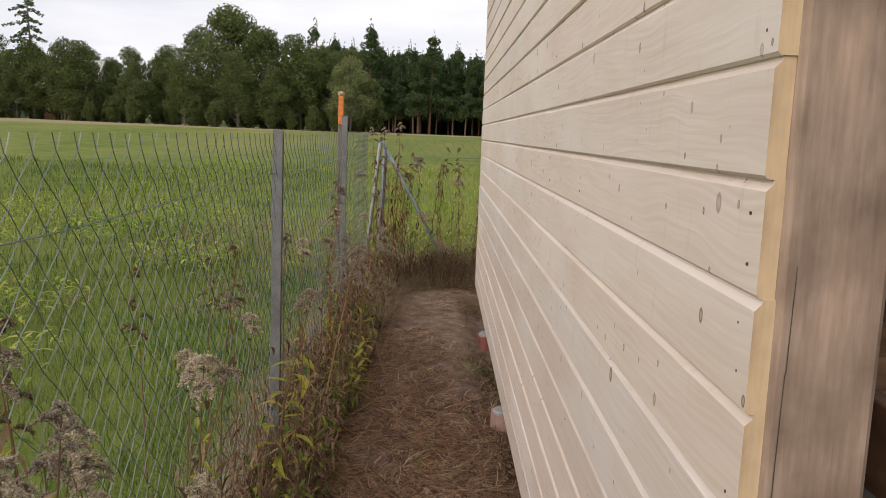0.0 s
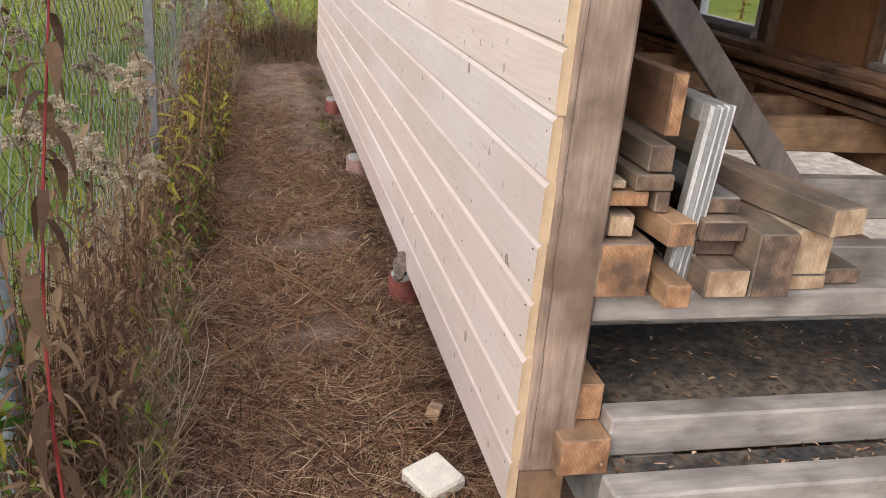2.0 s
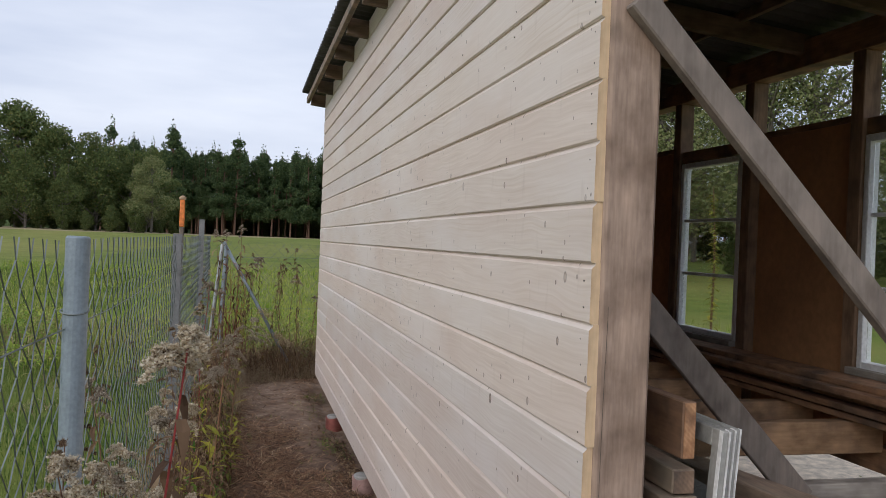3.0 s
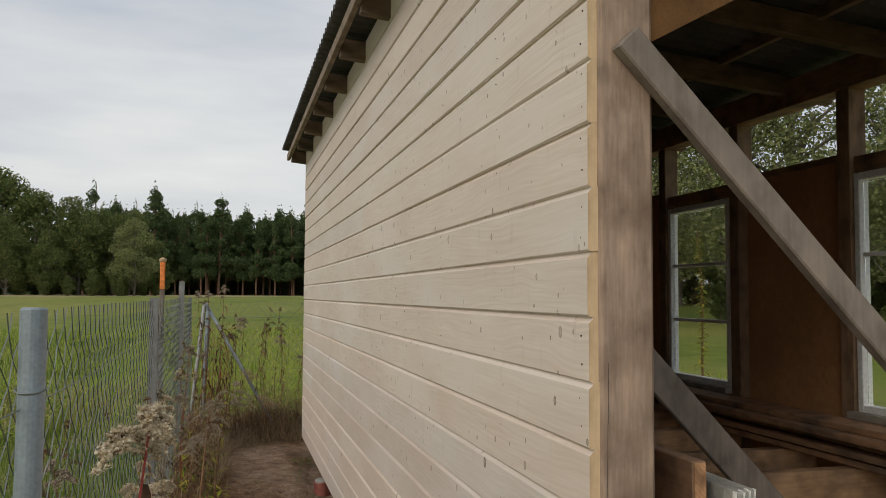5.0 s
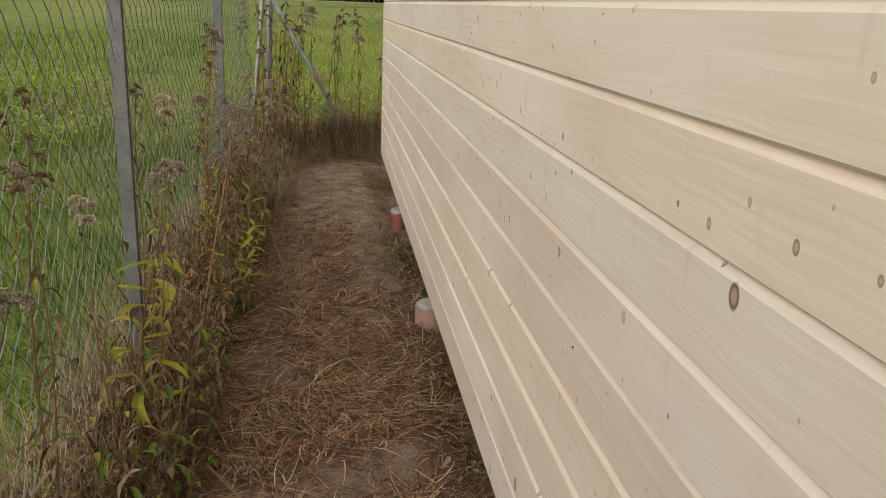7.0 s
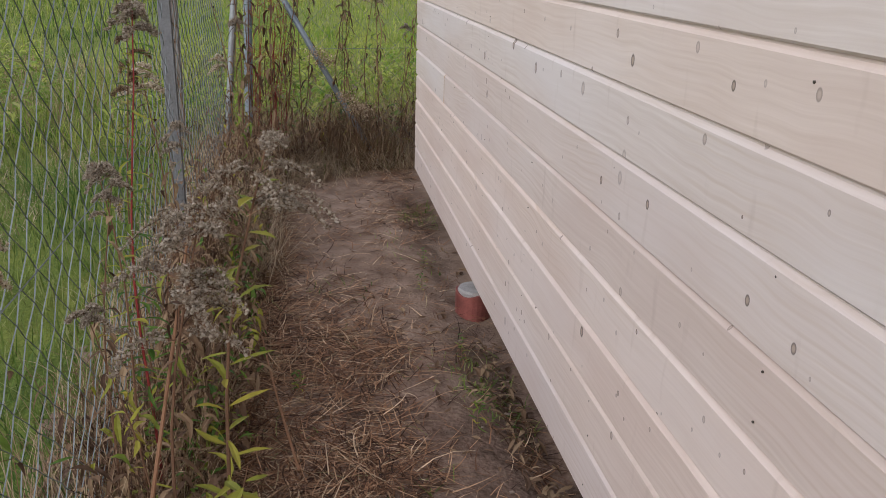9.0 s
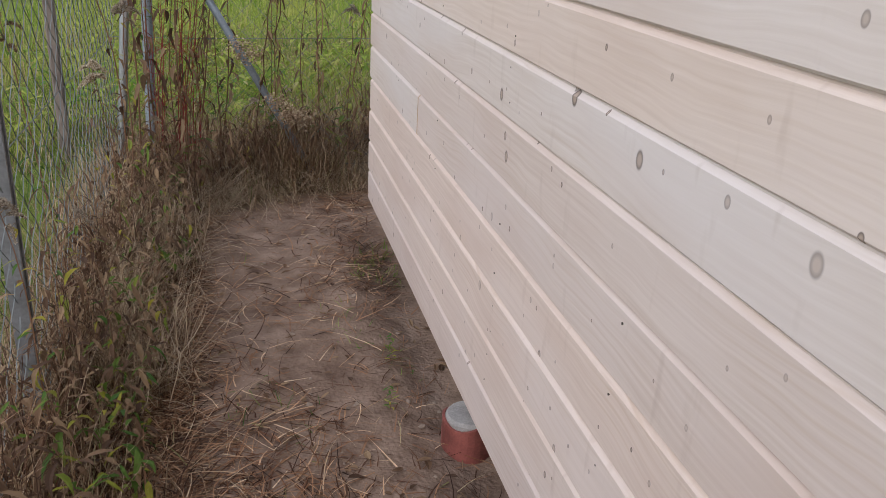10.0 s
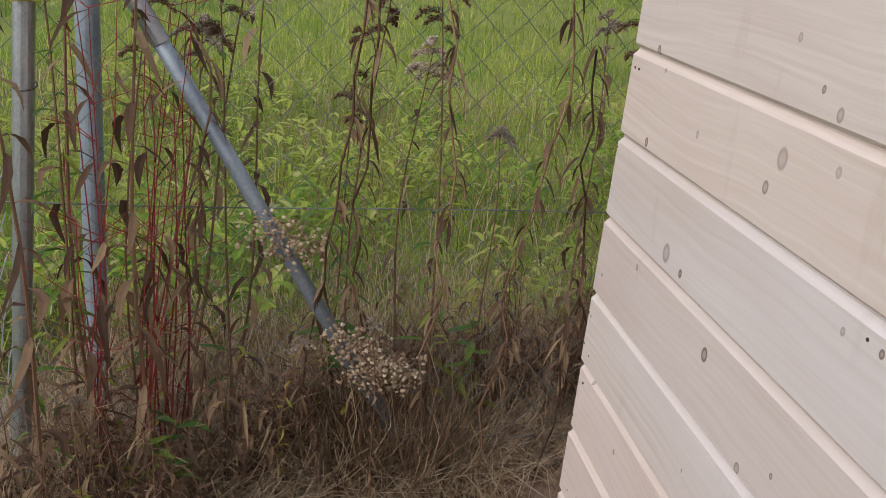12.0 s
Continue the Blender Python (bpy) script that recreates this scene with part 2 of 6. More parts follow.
def ground_material():
    """Trodden sandy soil along the passage, meadow turf outside the fence, dry strip far off."""
    m, n, l, p = nodes_of("ground_cover")
    tc = n.new("ShaderNodeTexCoord").outputs["Object"]
    xyz = n.new("ShaderNodeSeparateXYZ")
    l.new(tc, xyz.inputs[0])
    x, y = xyz.outputs[0], xyz.outputs[1]
    big = tex(n, l, "Noise", 1.3, tc, 6).outputs[0]
    mid = tex(n, l, "Noise", 9.0, tc, 6).outputs[0]
    fine = tex(n, l, "Noise", 70.0, tc, 4).outputs[0]
    soil = ramp(n, l, mid, [(0.3, (0.055, 0.032, 0.022)), (0.5, (0.145, 0.086, 0.06)), (0.72, (0.30, 0.20, 0.15))])
    soil = mix(n, l, 0.4, soil, ramp(n, l, fine, [(0.3, (0.06, 0.04, 0.03)), (0.7, (0.33, 0.25, 0.19))]))
    bare = ramp(n, l, mid, [(0.3, (0.175, 0.118, 0.086)), (0.7, (0.33, 0.245, 0.185))])
    far_end = calc(n, l, "ADD", y, calc(n, l, "MULTIPLY", big, 2.0))
    soil = mix(n, l, ramp(n, l, calc(n, l, "MULTIPLY", far_end, 0.1), [(0.60, (0, 0, 0)), (0.75, (0.85, 0.85, 0.85))]), soil, bare)
    sandy = ramp(n, l, big, [(0.52, (0, 0, 0)), (0.66, (0.6, 0.6, 0.6))])
    # pale soil under the shed, carried on unseen in front to bounce light inside
    shed_bounce_soil = ramp(n, l, calc(n, l, "ADD", x, calc(n, l, "MULTIPLY", mid, 0.2)), [(0.55, (0, 0, 0)), (0.75, (0.9, 0.9, 0.9))])
    soil = mix(n, l, calc(n, l, "MAXIMUM", sandy, shed_bounce_soil), soil, bare)
    turf = ramp(n, l, big, [(0.3, (0.06, 0.105, 0.016)), (0.5, (0.135, 0.19, 0.028)), (0.7, (0.24, 0.255, 0.05))])
    turf = mix(n, l, 0.5, turf, ramp(n, l, fine, [(0.3, (0.045, 0.07, 0.015)), (0.7, (0.22, 0.25, 0.07))]))
    large = tex(n, l, "Noise", 0.12, tc, 4, (1, 0.5, 1)).outputs[0]
    turf = mix(n, l, ramp(n, l, large, [(0.42, (0, 0, 0)), (0.65, (0.55, 0.55, 0.55))]), turf, (0.27, 0.25, 0.085))
    dist = calc(n, l, "SUBTRACT", calc(n, l, "ADD", calc(n, l, "MULTIPLY", y, 0.01), calc(n, l, "MULTIPLY", large, 0.12)), calc(n, l, "MULTIPLY", x, 0.008))
    turf = mix(n, l, ramp(n, l, dist, [(0.82, (0, 0, 0)), (0.89, (1, 1, 1))]), turf, (0.30, 0.25, 0.14))
    wob = calc(n, l, "MULTIPLY", calc(n, l, "SUBTRACT", mid, 0.5), 0.7)
    left = calc(n, l, "LESS_THAN", calc(n, l, "ADD", x, wob), -0.95)
    end = calc(n, l, "GREATER_THAN", calc(n, l, "ADD", y, wob), 9.0)
    right = calc(n, l, "GREATER_THAN", x, 3.2)
    outside = calc(n, l, "MINIMUM", calc(n, l, "ADD", calc(n, l, "ADD", left, end), right), 1.0)
    l.new(mix(n, l, outside, soil, turf), p.inputs["Base Color"])
    p.inputs["Roughness"].default_value = 0.95
    p.inputs["Specular IOR Level"].default_value = 0.1
    bump(n, l, p, calc(n, l, "ADD", mid, calc(n, l, "MULTIPLY", fine, 0.4)), 0.9, 0.02)
    return m


MAT = {
    "clad": cladding(),
    "endgrain": timber("fresh_sawn_end", (0.66, 0.49, 0.31), (0.50, 0.33, 0.18), "z", knots=0),
    "post": timber("weathered_post_wood", (0.46, 0.335, 0.255), (0.25, 0.17, 0.12), "z", (0.20, 0.13, 0.088), knots=0.7, fine=140, island=False, knot_size=2.4),
    "grey_x": timber("grey_weathered_plank", (0.46, 0.415, 0.36), (0.25, 0.22, 0.19), "x", (0.27, 0.24, 0.21)),
    "grey_y": timber("grey_weathered_board", (0.36, 0.33, 0.29), (0.20, 0.18, 0.16), "y", (0.28, 0.26, 0.23)),
    "grey_z": timber("grey_brace_board", (0.26, 0.215, 0.18), (0.16, 0.13, 0.108), "z", (0.20, 0.165, 0.14), knots=0.2),
    "brown_x": timber("brown_joist_wood", (0.56, 0.35, 0.195), (0.34, 0.20, 0.108), "x", (0.24, 0.155, 0.10)),
    "brown_y": timber("brown_beam_wood", (0.40, 0.225, 0.125), (0.19, 0.10, 0.058), "y", (0.15, 0.10, 0.07)),
    "brown_z": timber("brown_stud_wood", (0.32, 0.20, 0.12), (0.15, 0.092, 0.058), "z", (0.17, 0.115, 0.075)),
    "dark_x": timber("dark_rafter_wood", (0.21, 0.135, 0.088), (0.10, 0.066, 0.046), "x", (0.11, 0.08, 0.055)),
    "fresh_y": timber("fresh_orange_timber", (0.46, 0.28, 0.15), (0.27, 0.15, 0.075), "y", (0.24, 0.155, 0.095), knots=0.3),
    "old_y": timber("old_mossy_timber", (0.33, 0.235, 0.165), (0.15, 0.105, 0.075), "y", (0.15, 0.125, 0.09)),
    "pale_y": timber("pale_new_timber", (0.66, 0.54, 0.38), (0.50, 0.37, 0.23), "y", (0.36, 0.29, 0.21), knots=0.2),
    "cut_orange": sawn_end("sawn_face_orange", (0.52, 0.29, 0.15), (0.31, 0.15, 0.072), (0.10, 0.062, 0.04)),
    "cut_pale": sawn_end("sawn_face_pale", (0.62, 0.47, 0.31), (0.42, 0.28, 0.165), (0.26, 0.155, 0.09)),
    "cut_dark": sawn_end("sawn_face_dark", (0.27, 0.175, 0.115), (0.12, 0.078, 0.052), (0.06, 0.045, 0.036)),
    "panel": plain("brown_fibreboard", (0.40, 0.20, 0.092), 0.8, 0, 0.22, 3.0, 0.15),
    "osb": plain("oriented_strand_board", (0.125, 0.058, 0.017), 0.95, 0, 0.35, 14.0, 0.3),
    "felt": felt_material(),
    "roof": plain("dark_corrugated_sheet", (0.075, 0.072, 0.07), 0.7, 0, 0.3, 4.0, 0.3),
    "zinc": plain("galvanised_steel", (0.42, 0.44, 0.46), 0.42, 0.85, 0.18, 14.0, 0.1),
    "bluezinc": plain("weathered_grey_tube", (0.26, 0.31, 0.35), 0.5, 0.4, 0.18, 14.0, 0.15),
    "dullzinc": plain("dull_grey_profile", (0.20, 0.205, 0.21), 0.6, 0.4, 0.25, 12.0, 0.15),
    "wire": plain("galvanised_wire", (0.15, 0.17, 0.165), 0.5, 0.4, 0.5, 6.0),
    "orange": plain("flaking_orange_paint", (0.75, 0.22, 0.05), 0.6, 0, 0.35, 25.0, 0.3),
    "whiteframe": plain("white_window_plastic", (0.78, 0.79, 0.80), 0.35, 0, 0.06, 6.0),
    "oldwhite": plain("dirty_white_paint", (0.80, 0.80, 0.78), 0.6, 0, 0.25, 12.0, 0.2),
    "greyframe": plain("grey_dusty_sash", (0.33, 0.325, 0.30), 0.55, 0.0, 0.4, 9.0, 0.2),
    "concrete": plain("rough_concrete", (0.33, 0.32, 0.30), 0.9, 0, 0.3, 20.0, 0.6),
    "redpipe": plain("faded_red_plastic_pipe", (0.23, 0.07, 0.055), 0.6, 0, 0.45, 14.0, 0.3),
    "pinkpipe": plain("bleached_pink_plastic_pipe", (0.40, 0.25, 0.22), 0.7, 0, 0.35, 14.0, 0.3),
    "styrofoam": plain("dirty_white_foam_block", (0.74, 0.69, 0.58), 0.9, 0, 0.12, 30.0, 0.6),
    "nail": plain("dark_nail_head", (0.10, 0.085, 0.07), 0.5, 0.6, 0.3, 60.0),
    "sawdust": plain("sawdust_and_sand", (0.66, 0.56, 0.43), 0.95, 0, 0.4, 14.0, 0.8),
    "mortar": plain("speckled_mortar", (0.17, 0.135, 0.11), 0.9, 0, 0.6, 60.0, 0.8),
    "stone": plain("pale_pebble", (0.27, 0.21, 0.16), 0.9, 0, 0.3, 18.0, 0.4),
    "ground": ground_material(),
    "grass": foliage("meadow_grass", [(0.0, (0.035, 0.095, 0.018)), (0.45, (0.10, 0.195, 0.032)), (0.8, (0.21, 0.29, 0.06)), (1.0, (0.42, 0.40, 0.19))], 0.6, 0.35, ((0.24, 0.27, 0.07), (0.045, 0.085, 0.022))),
    "limegrass": foliage("bright_meadow_herbs", [(0.0, (0.10, 0.22, 0.02)), (0.5, (0.27, 0.42, 0.045)), (0.85, (0.47, 0.54, 0.09)), (1.0, (0.55, 0.50, 0.22))], 0.6, 0.4, ((0.42, 0.42, 0.10), (0.10, 0.17, 0.03))),
    "straw": foliage("flattened_straw", [(0.0, (0.04, 0.022, 0.015)), (0.35, (0.15, 0.075, 0.043)), (0.7, (0.38, 0.205, 0.11)), (0.9, (0.58, 0.37, 0.215)), (1.0, (0.80, 0.62, 0.41))], 0.8, 0.15),
    "drygrass": foliage("dry_standing_grass", [(0.0, (0.16, 0.095, 0.055)), (0.4, (0.38, 0.26, 0.155)), (0.85, (0.66, 0.52, 0.35)), (1.0, (0.22, 0.25, 0.07))], 0.8, 0.25),
    "palegrass": foliage("bleached_dry_grass", [(0.0, (0.22, 0.145, 0.09)), (0.5, (0.46, 0.34, 0.22)), (1.0, (0.72, 0.60, 0.43))], 0.8, 0.25),
    "deadstem": foliage("dead_weed_stalk", [(0.0, (0.05, 0.028, 0.02)), (0.5, (0.15, 0.082, 0.05)), (0.85, (0.30, 0.18, 0.105)), (1.0, (0.48, 0.35, 0.22))], 0.85, 0.0),
    "rust": foliage("rust_brown_dead_weed", [(0.0, (0.035, 0.016, 0.011)), (0.5, (0.13, 0.058, 0.033)), (0.85, (0.27, 0.135, 0.072)), (1.0, (0.42, 0.27, 0.15))], 0.85, 0.1),
    "redstem": foliage("red_stalk", [(0.0, (0.20, 0.025, 0.03)), (1.0, (0.34, 0.06, 0.05))], 0.6, 0.0),
    "deadleaf": foliage("withered_leaf", [(0.0, (0.08, 0.048, 0.032)), (0.5, (0.20, 0.125, 0.075)), (1.0, (0.38, 0.27, 0.16))], 0.85, 0.25),
    "greenleaf": foliage("green_weed_leaf", [(0.0, (0.06, 0.14, 0.025)), (0.6, (0.16, 0.25, 0.04)), (1.0, (0.42, 0.38, 0.05))], 0.55, 0.35),
    "yellowleaf": foliage("yellowing_leaf", [(0.0, (0.30, 0.32, 0.05)), (0.6, (0.43, 0.37, 0.055)), (1.0, (0.20, 0.26, 0.05))], 0.55, 0.35),
    "fluff": foliage("faded_seed_fluff", [(0.0, (0.22, 0.165, 0.115)), (0.45, (0.42, 0.35, 0.265)), (1.0, (0.62, 0.55, 0.45))], 0.95, 0.35),
    "creamfluff": foliage("creamy_seed_fluff", [(0.0, (0.44, 0.34, 0.21)), (0.45, (0.70, 0.60, 0.44)), (1.0, (0.86, 0.79, 0.66))], 0.95, 0.4),
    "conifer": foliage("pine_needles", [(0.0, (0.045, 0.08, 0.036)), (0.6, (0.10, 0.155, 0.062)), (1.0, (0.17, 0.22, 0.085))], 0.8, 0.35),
    "broadleaf": foliage("autumn_broadleaf", [(0.0, (0.07, 0.11, 0.036)), (0.6, (0.14, 0.185, 0.062)), (0.9, (0.20, 0.23, 0.075)), (1.0, (0.27, 0.23, 0.075))], 0.75, 0.3),
    "willowleaf": foliage("pale_willow_leaf", [(0.0, (0.15, 0.19, 0.075)), (0.6, (0.25, 0.285, 0.12)), (1.0, (0.34, 0.33, 0.15))], 0.75, 0.3),
    "bark": plain("reddish_pine_bark", (0.15, 0.085, 0.055), 0.9, 0, 0.4, 3.0, 0.6),
    "greybark": plain("grey_bark", (0.16, 0.14, 0.115), 0.9, 0, 0.4, 3.0, 0.6),
    "plaster": plain("orange_plaster", (0.55, 0.30, 0.19), 0.9, 0, 0.12, 1.0),
    "rooftile": plain("pale_roof_sheet", (0.55, 0.52, 0.49), 0.7, 0, 0.15, 2.0),
}
glass, gn, gl, gp = nodes_of("window_glass")
gp.inputs["Base Color"].default_value = (0.95, 0.97, 0.96, 1)
gp.inputs["Transmission Weight"].default_value, gp.inputs["Roughness"].default_value = 1.0, 0.02
gp.inputs["IOR"].default_value = 1.45
MAT["glass"] = glass


# ---- builders ----
rng = np.random.default_rng(7)
rnd = random.Random(11)


class Shape:
    """Gathers vertices and faces of one mesh."""

    def __init__(self):
        self.v, self.f = [], []

    def add(self, verts, faces):
        k = len(self.v)
        self.v.extend(verts)
        self.f.extend(tuple(i + k for i in f) for f in faces)
        return self

    def box(self, lo, hi, bevel=0.004, m=None):
        """A timber-like block between two corners, with chamfered edges."""
        lo, hi = Vector(lo), Vector(hi)
        c, h = (lo + hi) / 2, (hi - lo) / 2
        b = min(bevel, 0.45 * min(h))
        vs, index = [], {}
        for sx in (-1, 1):
            for sy in (-1, 1):
                for sz in (-1, 1):
                    for a in range(3):
                        d = [h.x - b, h.y - b, h.z - b]
                        d[a] += b
                        index[sx, sy, sz, a] = len(vs)
                        vs.append(Vector((c.x + sx * d[0], c.y + sy * d[1], c.z + sz * d[2])))
        fs = []
        for a in range(3):
            u, w = (a + 1) % 3, (a + 2) % 3
            for s in (-1, 1):
                q = []
                for su, sw in ((-1, -1), (1, -1), (1, 1), (-1, 1)):
                    k = [0, 0, 0]
                    k[a], k[u], k[w] = s, su, sw
                    q.append(index[k[0], k[1], k[2], a])
                fs.append(tuple(q if s > 0 else q[::-1]))
            for su in (-1, 1):
                for sw in (-1, 1):
                    k = [0, 0, 0]
                    k[u], k[w] = su, sw
                    lo_k, hi_k = list(k), list(k)
                    lo_k[a], hi_k[a] = -1, 1
                    q = (index[(*lo_k, u)], index[(*hi_k, u)], index[(*hi_k, w)], index[(*lo_k, w)])
                    fs.append(q if su * sw > 0 else q[::-1])
        for sx in (-1, 1):
            for sy in (-1, 1):
                for sz in (-1, 1):
                    q = tuple(index[sx, sy, sz, a] for a in range(3))
                    fs.append(q if sx * sy * sz > 0 else q[::-1])
        if m is not None:
            vs = [m @ p for p in vs]
        return self.add([tuple(p) for p in vs], fs)

    def tube(self, pts, radii, n=6, cap=True):
        pts = [Vector(p) for p in pts]
        if isinstance(radii, (int, float)):
            radii = [radii] * len(pts)
        vs, fs = [], []
        for i, p in enumerate(pts):
            d = (pts[min(i + 1, len(pts) - 1)] - pts[max(i - 1, 0)]).normalized()
            up = Vector((0, 0, 1)) if abs(d.z) < 0.9 else Vector((1, 0, 0))
            s = d.cross(up).normalized()
            t = s.cross(d)
            for k in range(n):
                a = 2 * math.pi * k / n
                vs.append(tuple(p + radii[i] * (math.cos(a) * s + math.sin(a) * t)))
        for i in range(len(pts) - 1):
            for k in range(n):
                a, b = i * n + k, i * n + (k + 1) % n
                fs.append((a, a + n, b + n, b))
        if cap:
            fs.append(tuple(range(n)))
            fs.append(tuple(range(len(vs) - 1, len(vs) - 1 - n, -1)))
        return self.add(vs, fs)

    def leaf(self, base, way, length, width, droop=0.3, side=None, curl=0.0):
        """A pointed leaf of four segments that bends down, folded along its rib."""
        way = Vector(way).normalized()
        side = way.cross(Vector((0, 0, 1))) if side is None else Vector(side)
        if side.length < 0.05:
            side = Vector((1, 0, 0))
        side.normalize()
        nrm = side.cross(way)
        vs, fs = [], []
        prof = ((0.0, 0.12), (0.25, 0.8), (0.55, 1.0), (0.8, 0.6), (1.0, 0.0))
        for i, (s, w) in enumerate(prof):
            p = Vector(base) + way * length * s * (1 - 0.25 * droop * s) - Vector((0, 0, 1)) * length * droop * s * s + side * curl * length * math.sin(3 * s)
            e = side * width * w / 2
            lift = nrm * width * w * 0.18
            if i < 4:
                vs += [tuple(p - e + lift), tuple(p), tuple(p + e + lift)]
            else:
                vs.append(tuple(p))
        for i in range(3):
            a = 3 * i
            fs += [(a, a + 1, a + 4, a + 3), (a + 1, a + 2, a + 5, a + 4)]
        fs += [(9, 10, 12), (10, 11, 12)]
        return self.add(vs, fs)

    def blob(self, c, r, squash=1.0, rough=0.3):
        """A small lumpy clump."""
        vs, fs = ICO
        q = Euler((rnd.uniform(0, 6), rnd.uniform(0, 6), rnd.uniform(0, 6))).to_matrix()
        out = []
        for p in vs:
            k = r * (1 + rnd.uniform(-rough, rough))
            p = q @ Vector(p)
            out.append((c[0] + p.x * k, c[1] + p.y * k, c[2] + p.z * k * squash))
        return self.add(out, fs)

    def tuft(self, c, r, n=9):
        """A fluffy tuft: thin filaments pointing all ways."""
        for _ in range(n):
            d = Vector((rnd.gauss(0, 1), rnd.gauss(0, 1), rnd.gauss(0.25, 1))).normalized()
            e = d.cross(Vector((rnd.gauss(0, 1), rnd.gauss(0, 1), rnd.gauss(0, 1)))).normalized() * r * 0.055
            a, b = Vector(c), Vector(c) + d * r * rnd.uniform(0.7, 1.5)
            self.add([tuple(a - e), tuple(a + e), tuple(b + e * 0.5), tuple(b - e * 0.5)], [(0, 1, 2, 3)])
        return self

    def mesh(self, name, material, smooth=False):
        me = bpy.data.meshes.new(name)
        me.from_pydata(self.v, [], self.f)
        mats = material if isinstance(material, (list, tuple)) else [material]
        for k in mats:
            me.materials.append(MAT[k])
        if smooth:
            me.polygons.foreach_set("use_smooth", [True] * len(me.polygons))
        me.update()
        return me


ico = bmesh.new()
bmesh.ops.create_icosphere(ico, subdivisions=1, radius=1)
ICO = ([tuple(p.co) for p in ico.verts], [tuple(p.index for p in f.verts) for f in ico.faces])
ico.free()


def thing(name, at, label, category, group="", kind=""):
    ob = new(name)
    ob.location = at
    ob.empty_display_size = 0.1
    return tagged(ob, label, category, group, kind)


def base_of(ob):
    return ob.location.copy() if ob.parent is None else base_of(ob.parent)


def part(name, shape, material, parent, label="", smooth=False, kind=""):
    """One mesh object, in world places, under a thing or a part."""
    ob = new(name, shape.mesh(name, material, smooth) if isinstance(shape, Shape) else shape)
    ob.parent = parent
    ob.matrix_parent_inverse = Matrix.Translation(-base_of(parent)) if parent.parent is None and parent.type == "EMPTY" else Matrix()
    return tagged(ob, label, kind=kind)


def single(name, shape, material, label, category, group="", kind="", smooth=False):
    return tagged(new(name, shape.mesh(name, material, smooth)), label, category, group, kind)


def slope_box(a, b, width, depth, bevel=0.004, normal=(0, -1, 0)):
    """A board from a to b: width across in the plane square to normal, depth along normal."""
    a, b, nrm = Vector(a), Vector(b), Vector(normal).normalized()
    d = (b - a).normalized()
    s = d.cross(nrm).normalized()
    m = Matrix((s, nrm, d)).transposed().to_4x4()
    m.translation = (a + b) / 2
    h = (b - a).length / 2
    return Shape().box((-width / 2, -depth / 2, -h), (width / 2, depth / 2, h), bevel, m)


def strips(name, base, way, length, width, droop, segments, material, lift=None):
    """Many thin tapered blades as one mesh. base, way: n x 3 arrays."""
    n = len(base)
    side = np.cross(way, np.array([0.0, 0.0, 1.0]))
    bad = np.linalg.norm(side, axis=1) < 0.05
    ang = rng.uniform(0, 2 * np.pi, n)
    side[bad] = np.stack([np.cos(ang), np.sin(ang), 0 * ang], 1)[bad]
    side /= np.linalg.norm(side, axis=1, keepdims=True)
    rows = []
    for k in range(segments + 1):
        s = k / segments
        c = base + way * (length * s)[:, None]
        c[:, 2] -= droop * length * s * s
        if lift is not None:
            c += lift * (math.sin(math.pi * s) * length)[:, None]
        w = (width * (1 - 0.85 * s) / 2)[:, None]
        rows += [c - side * w, c + side * w]
    v = np.stack(rows, 1).reshape(-1, 3)
    per = 2 * (segments + 1)
    quad = np.concatenate([np.array([[2 * k, 2 * k + 1, 2 * k + 3, 2 * k + 2]]) for k in range(segments)])
    f = (np.arange(n)[:, None, None] * per + quad[None]).reshape(-1, 4)
    me = bpy.data.meshes.new(name)
    me.vertices.add(len(v)), me.loops.add(f.size), me.polygons.add(len(f))
    me.vertices.foreach_set("co", v.astype(np.float32).ravel())
    me.loops.foreach_set("vertex_index", f.astype(np.int32).ravel())
    me.polygons.foreach_set("loop_start", np.arange(0, f.size, 4, dtype=np.int32))
    me.materials.append(MAT[material])
    me.update(calc_edges=True)
    return me


GROUND = -0.04


def height(x, y):
    """The soil: nearly flat, with small lumps, rising a little under the fence and in the far corner."""
    h = GROUND + 0.02 * noise.noise((x * 1.7, y * 1.7, 0.3)) + 0.008 * noise.noise((x * 9, y * 9, 2.0))
    h += 0.05 * math.exp(-((x + 0.78) / 0.16) ** 2) if -3 < y < 8.4 else 0
    h -= 0.055 * math.exp(-((x - 0.40) / 0.13) ** 2) if 1.2 < y < 7.6 else 0
    h += 0.06 * math.exp(-((y - 8.75) / 0.4) ** 2) * (1 if -1.2 < x < 6 else 0)
    d = math.hypot(x, y)
    if d > 12:
        s = min(1.0, (d - 12) / 66)
        h += 1.45 * s * s * (3 - 2 * s)
    return h


# ---- ground ----
def axis_steps(fine_lo, fine_hi, step, far_lo, far_hi):
    mid = list(np.arange(fine_lo, fine_hi + 1e-6, step))
    lo, hi, d = [], [], step
    p = fine_lo
    while p > far_lo:
        d *= 1.5
        p -= d
        lo.append(p)
    p, d = fine_hi, step
    while p < far_hi:
        d *= 1.5
        p += d
        hi.append(p)
    return lo[::-1] + mid + hi


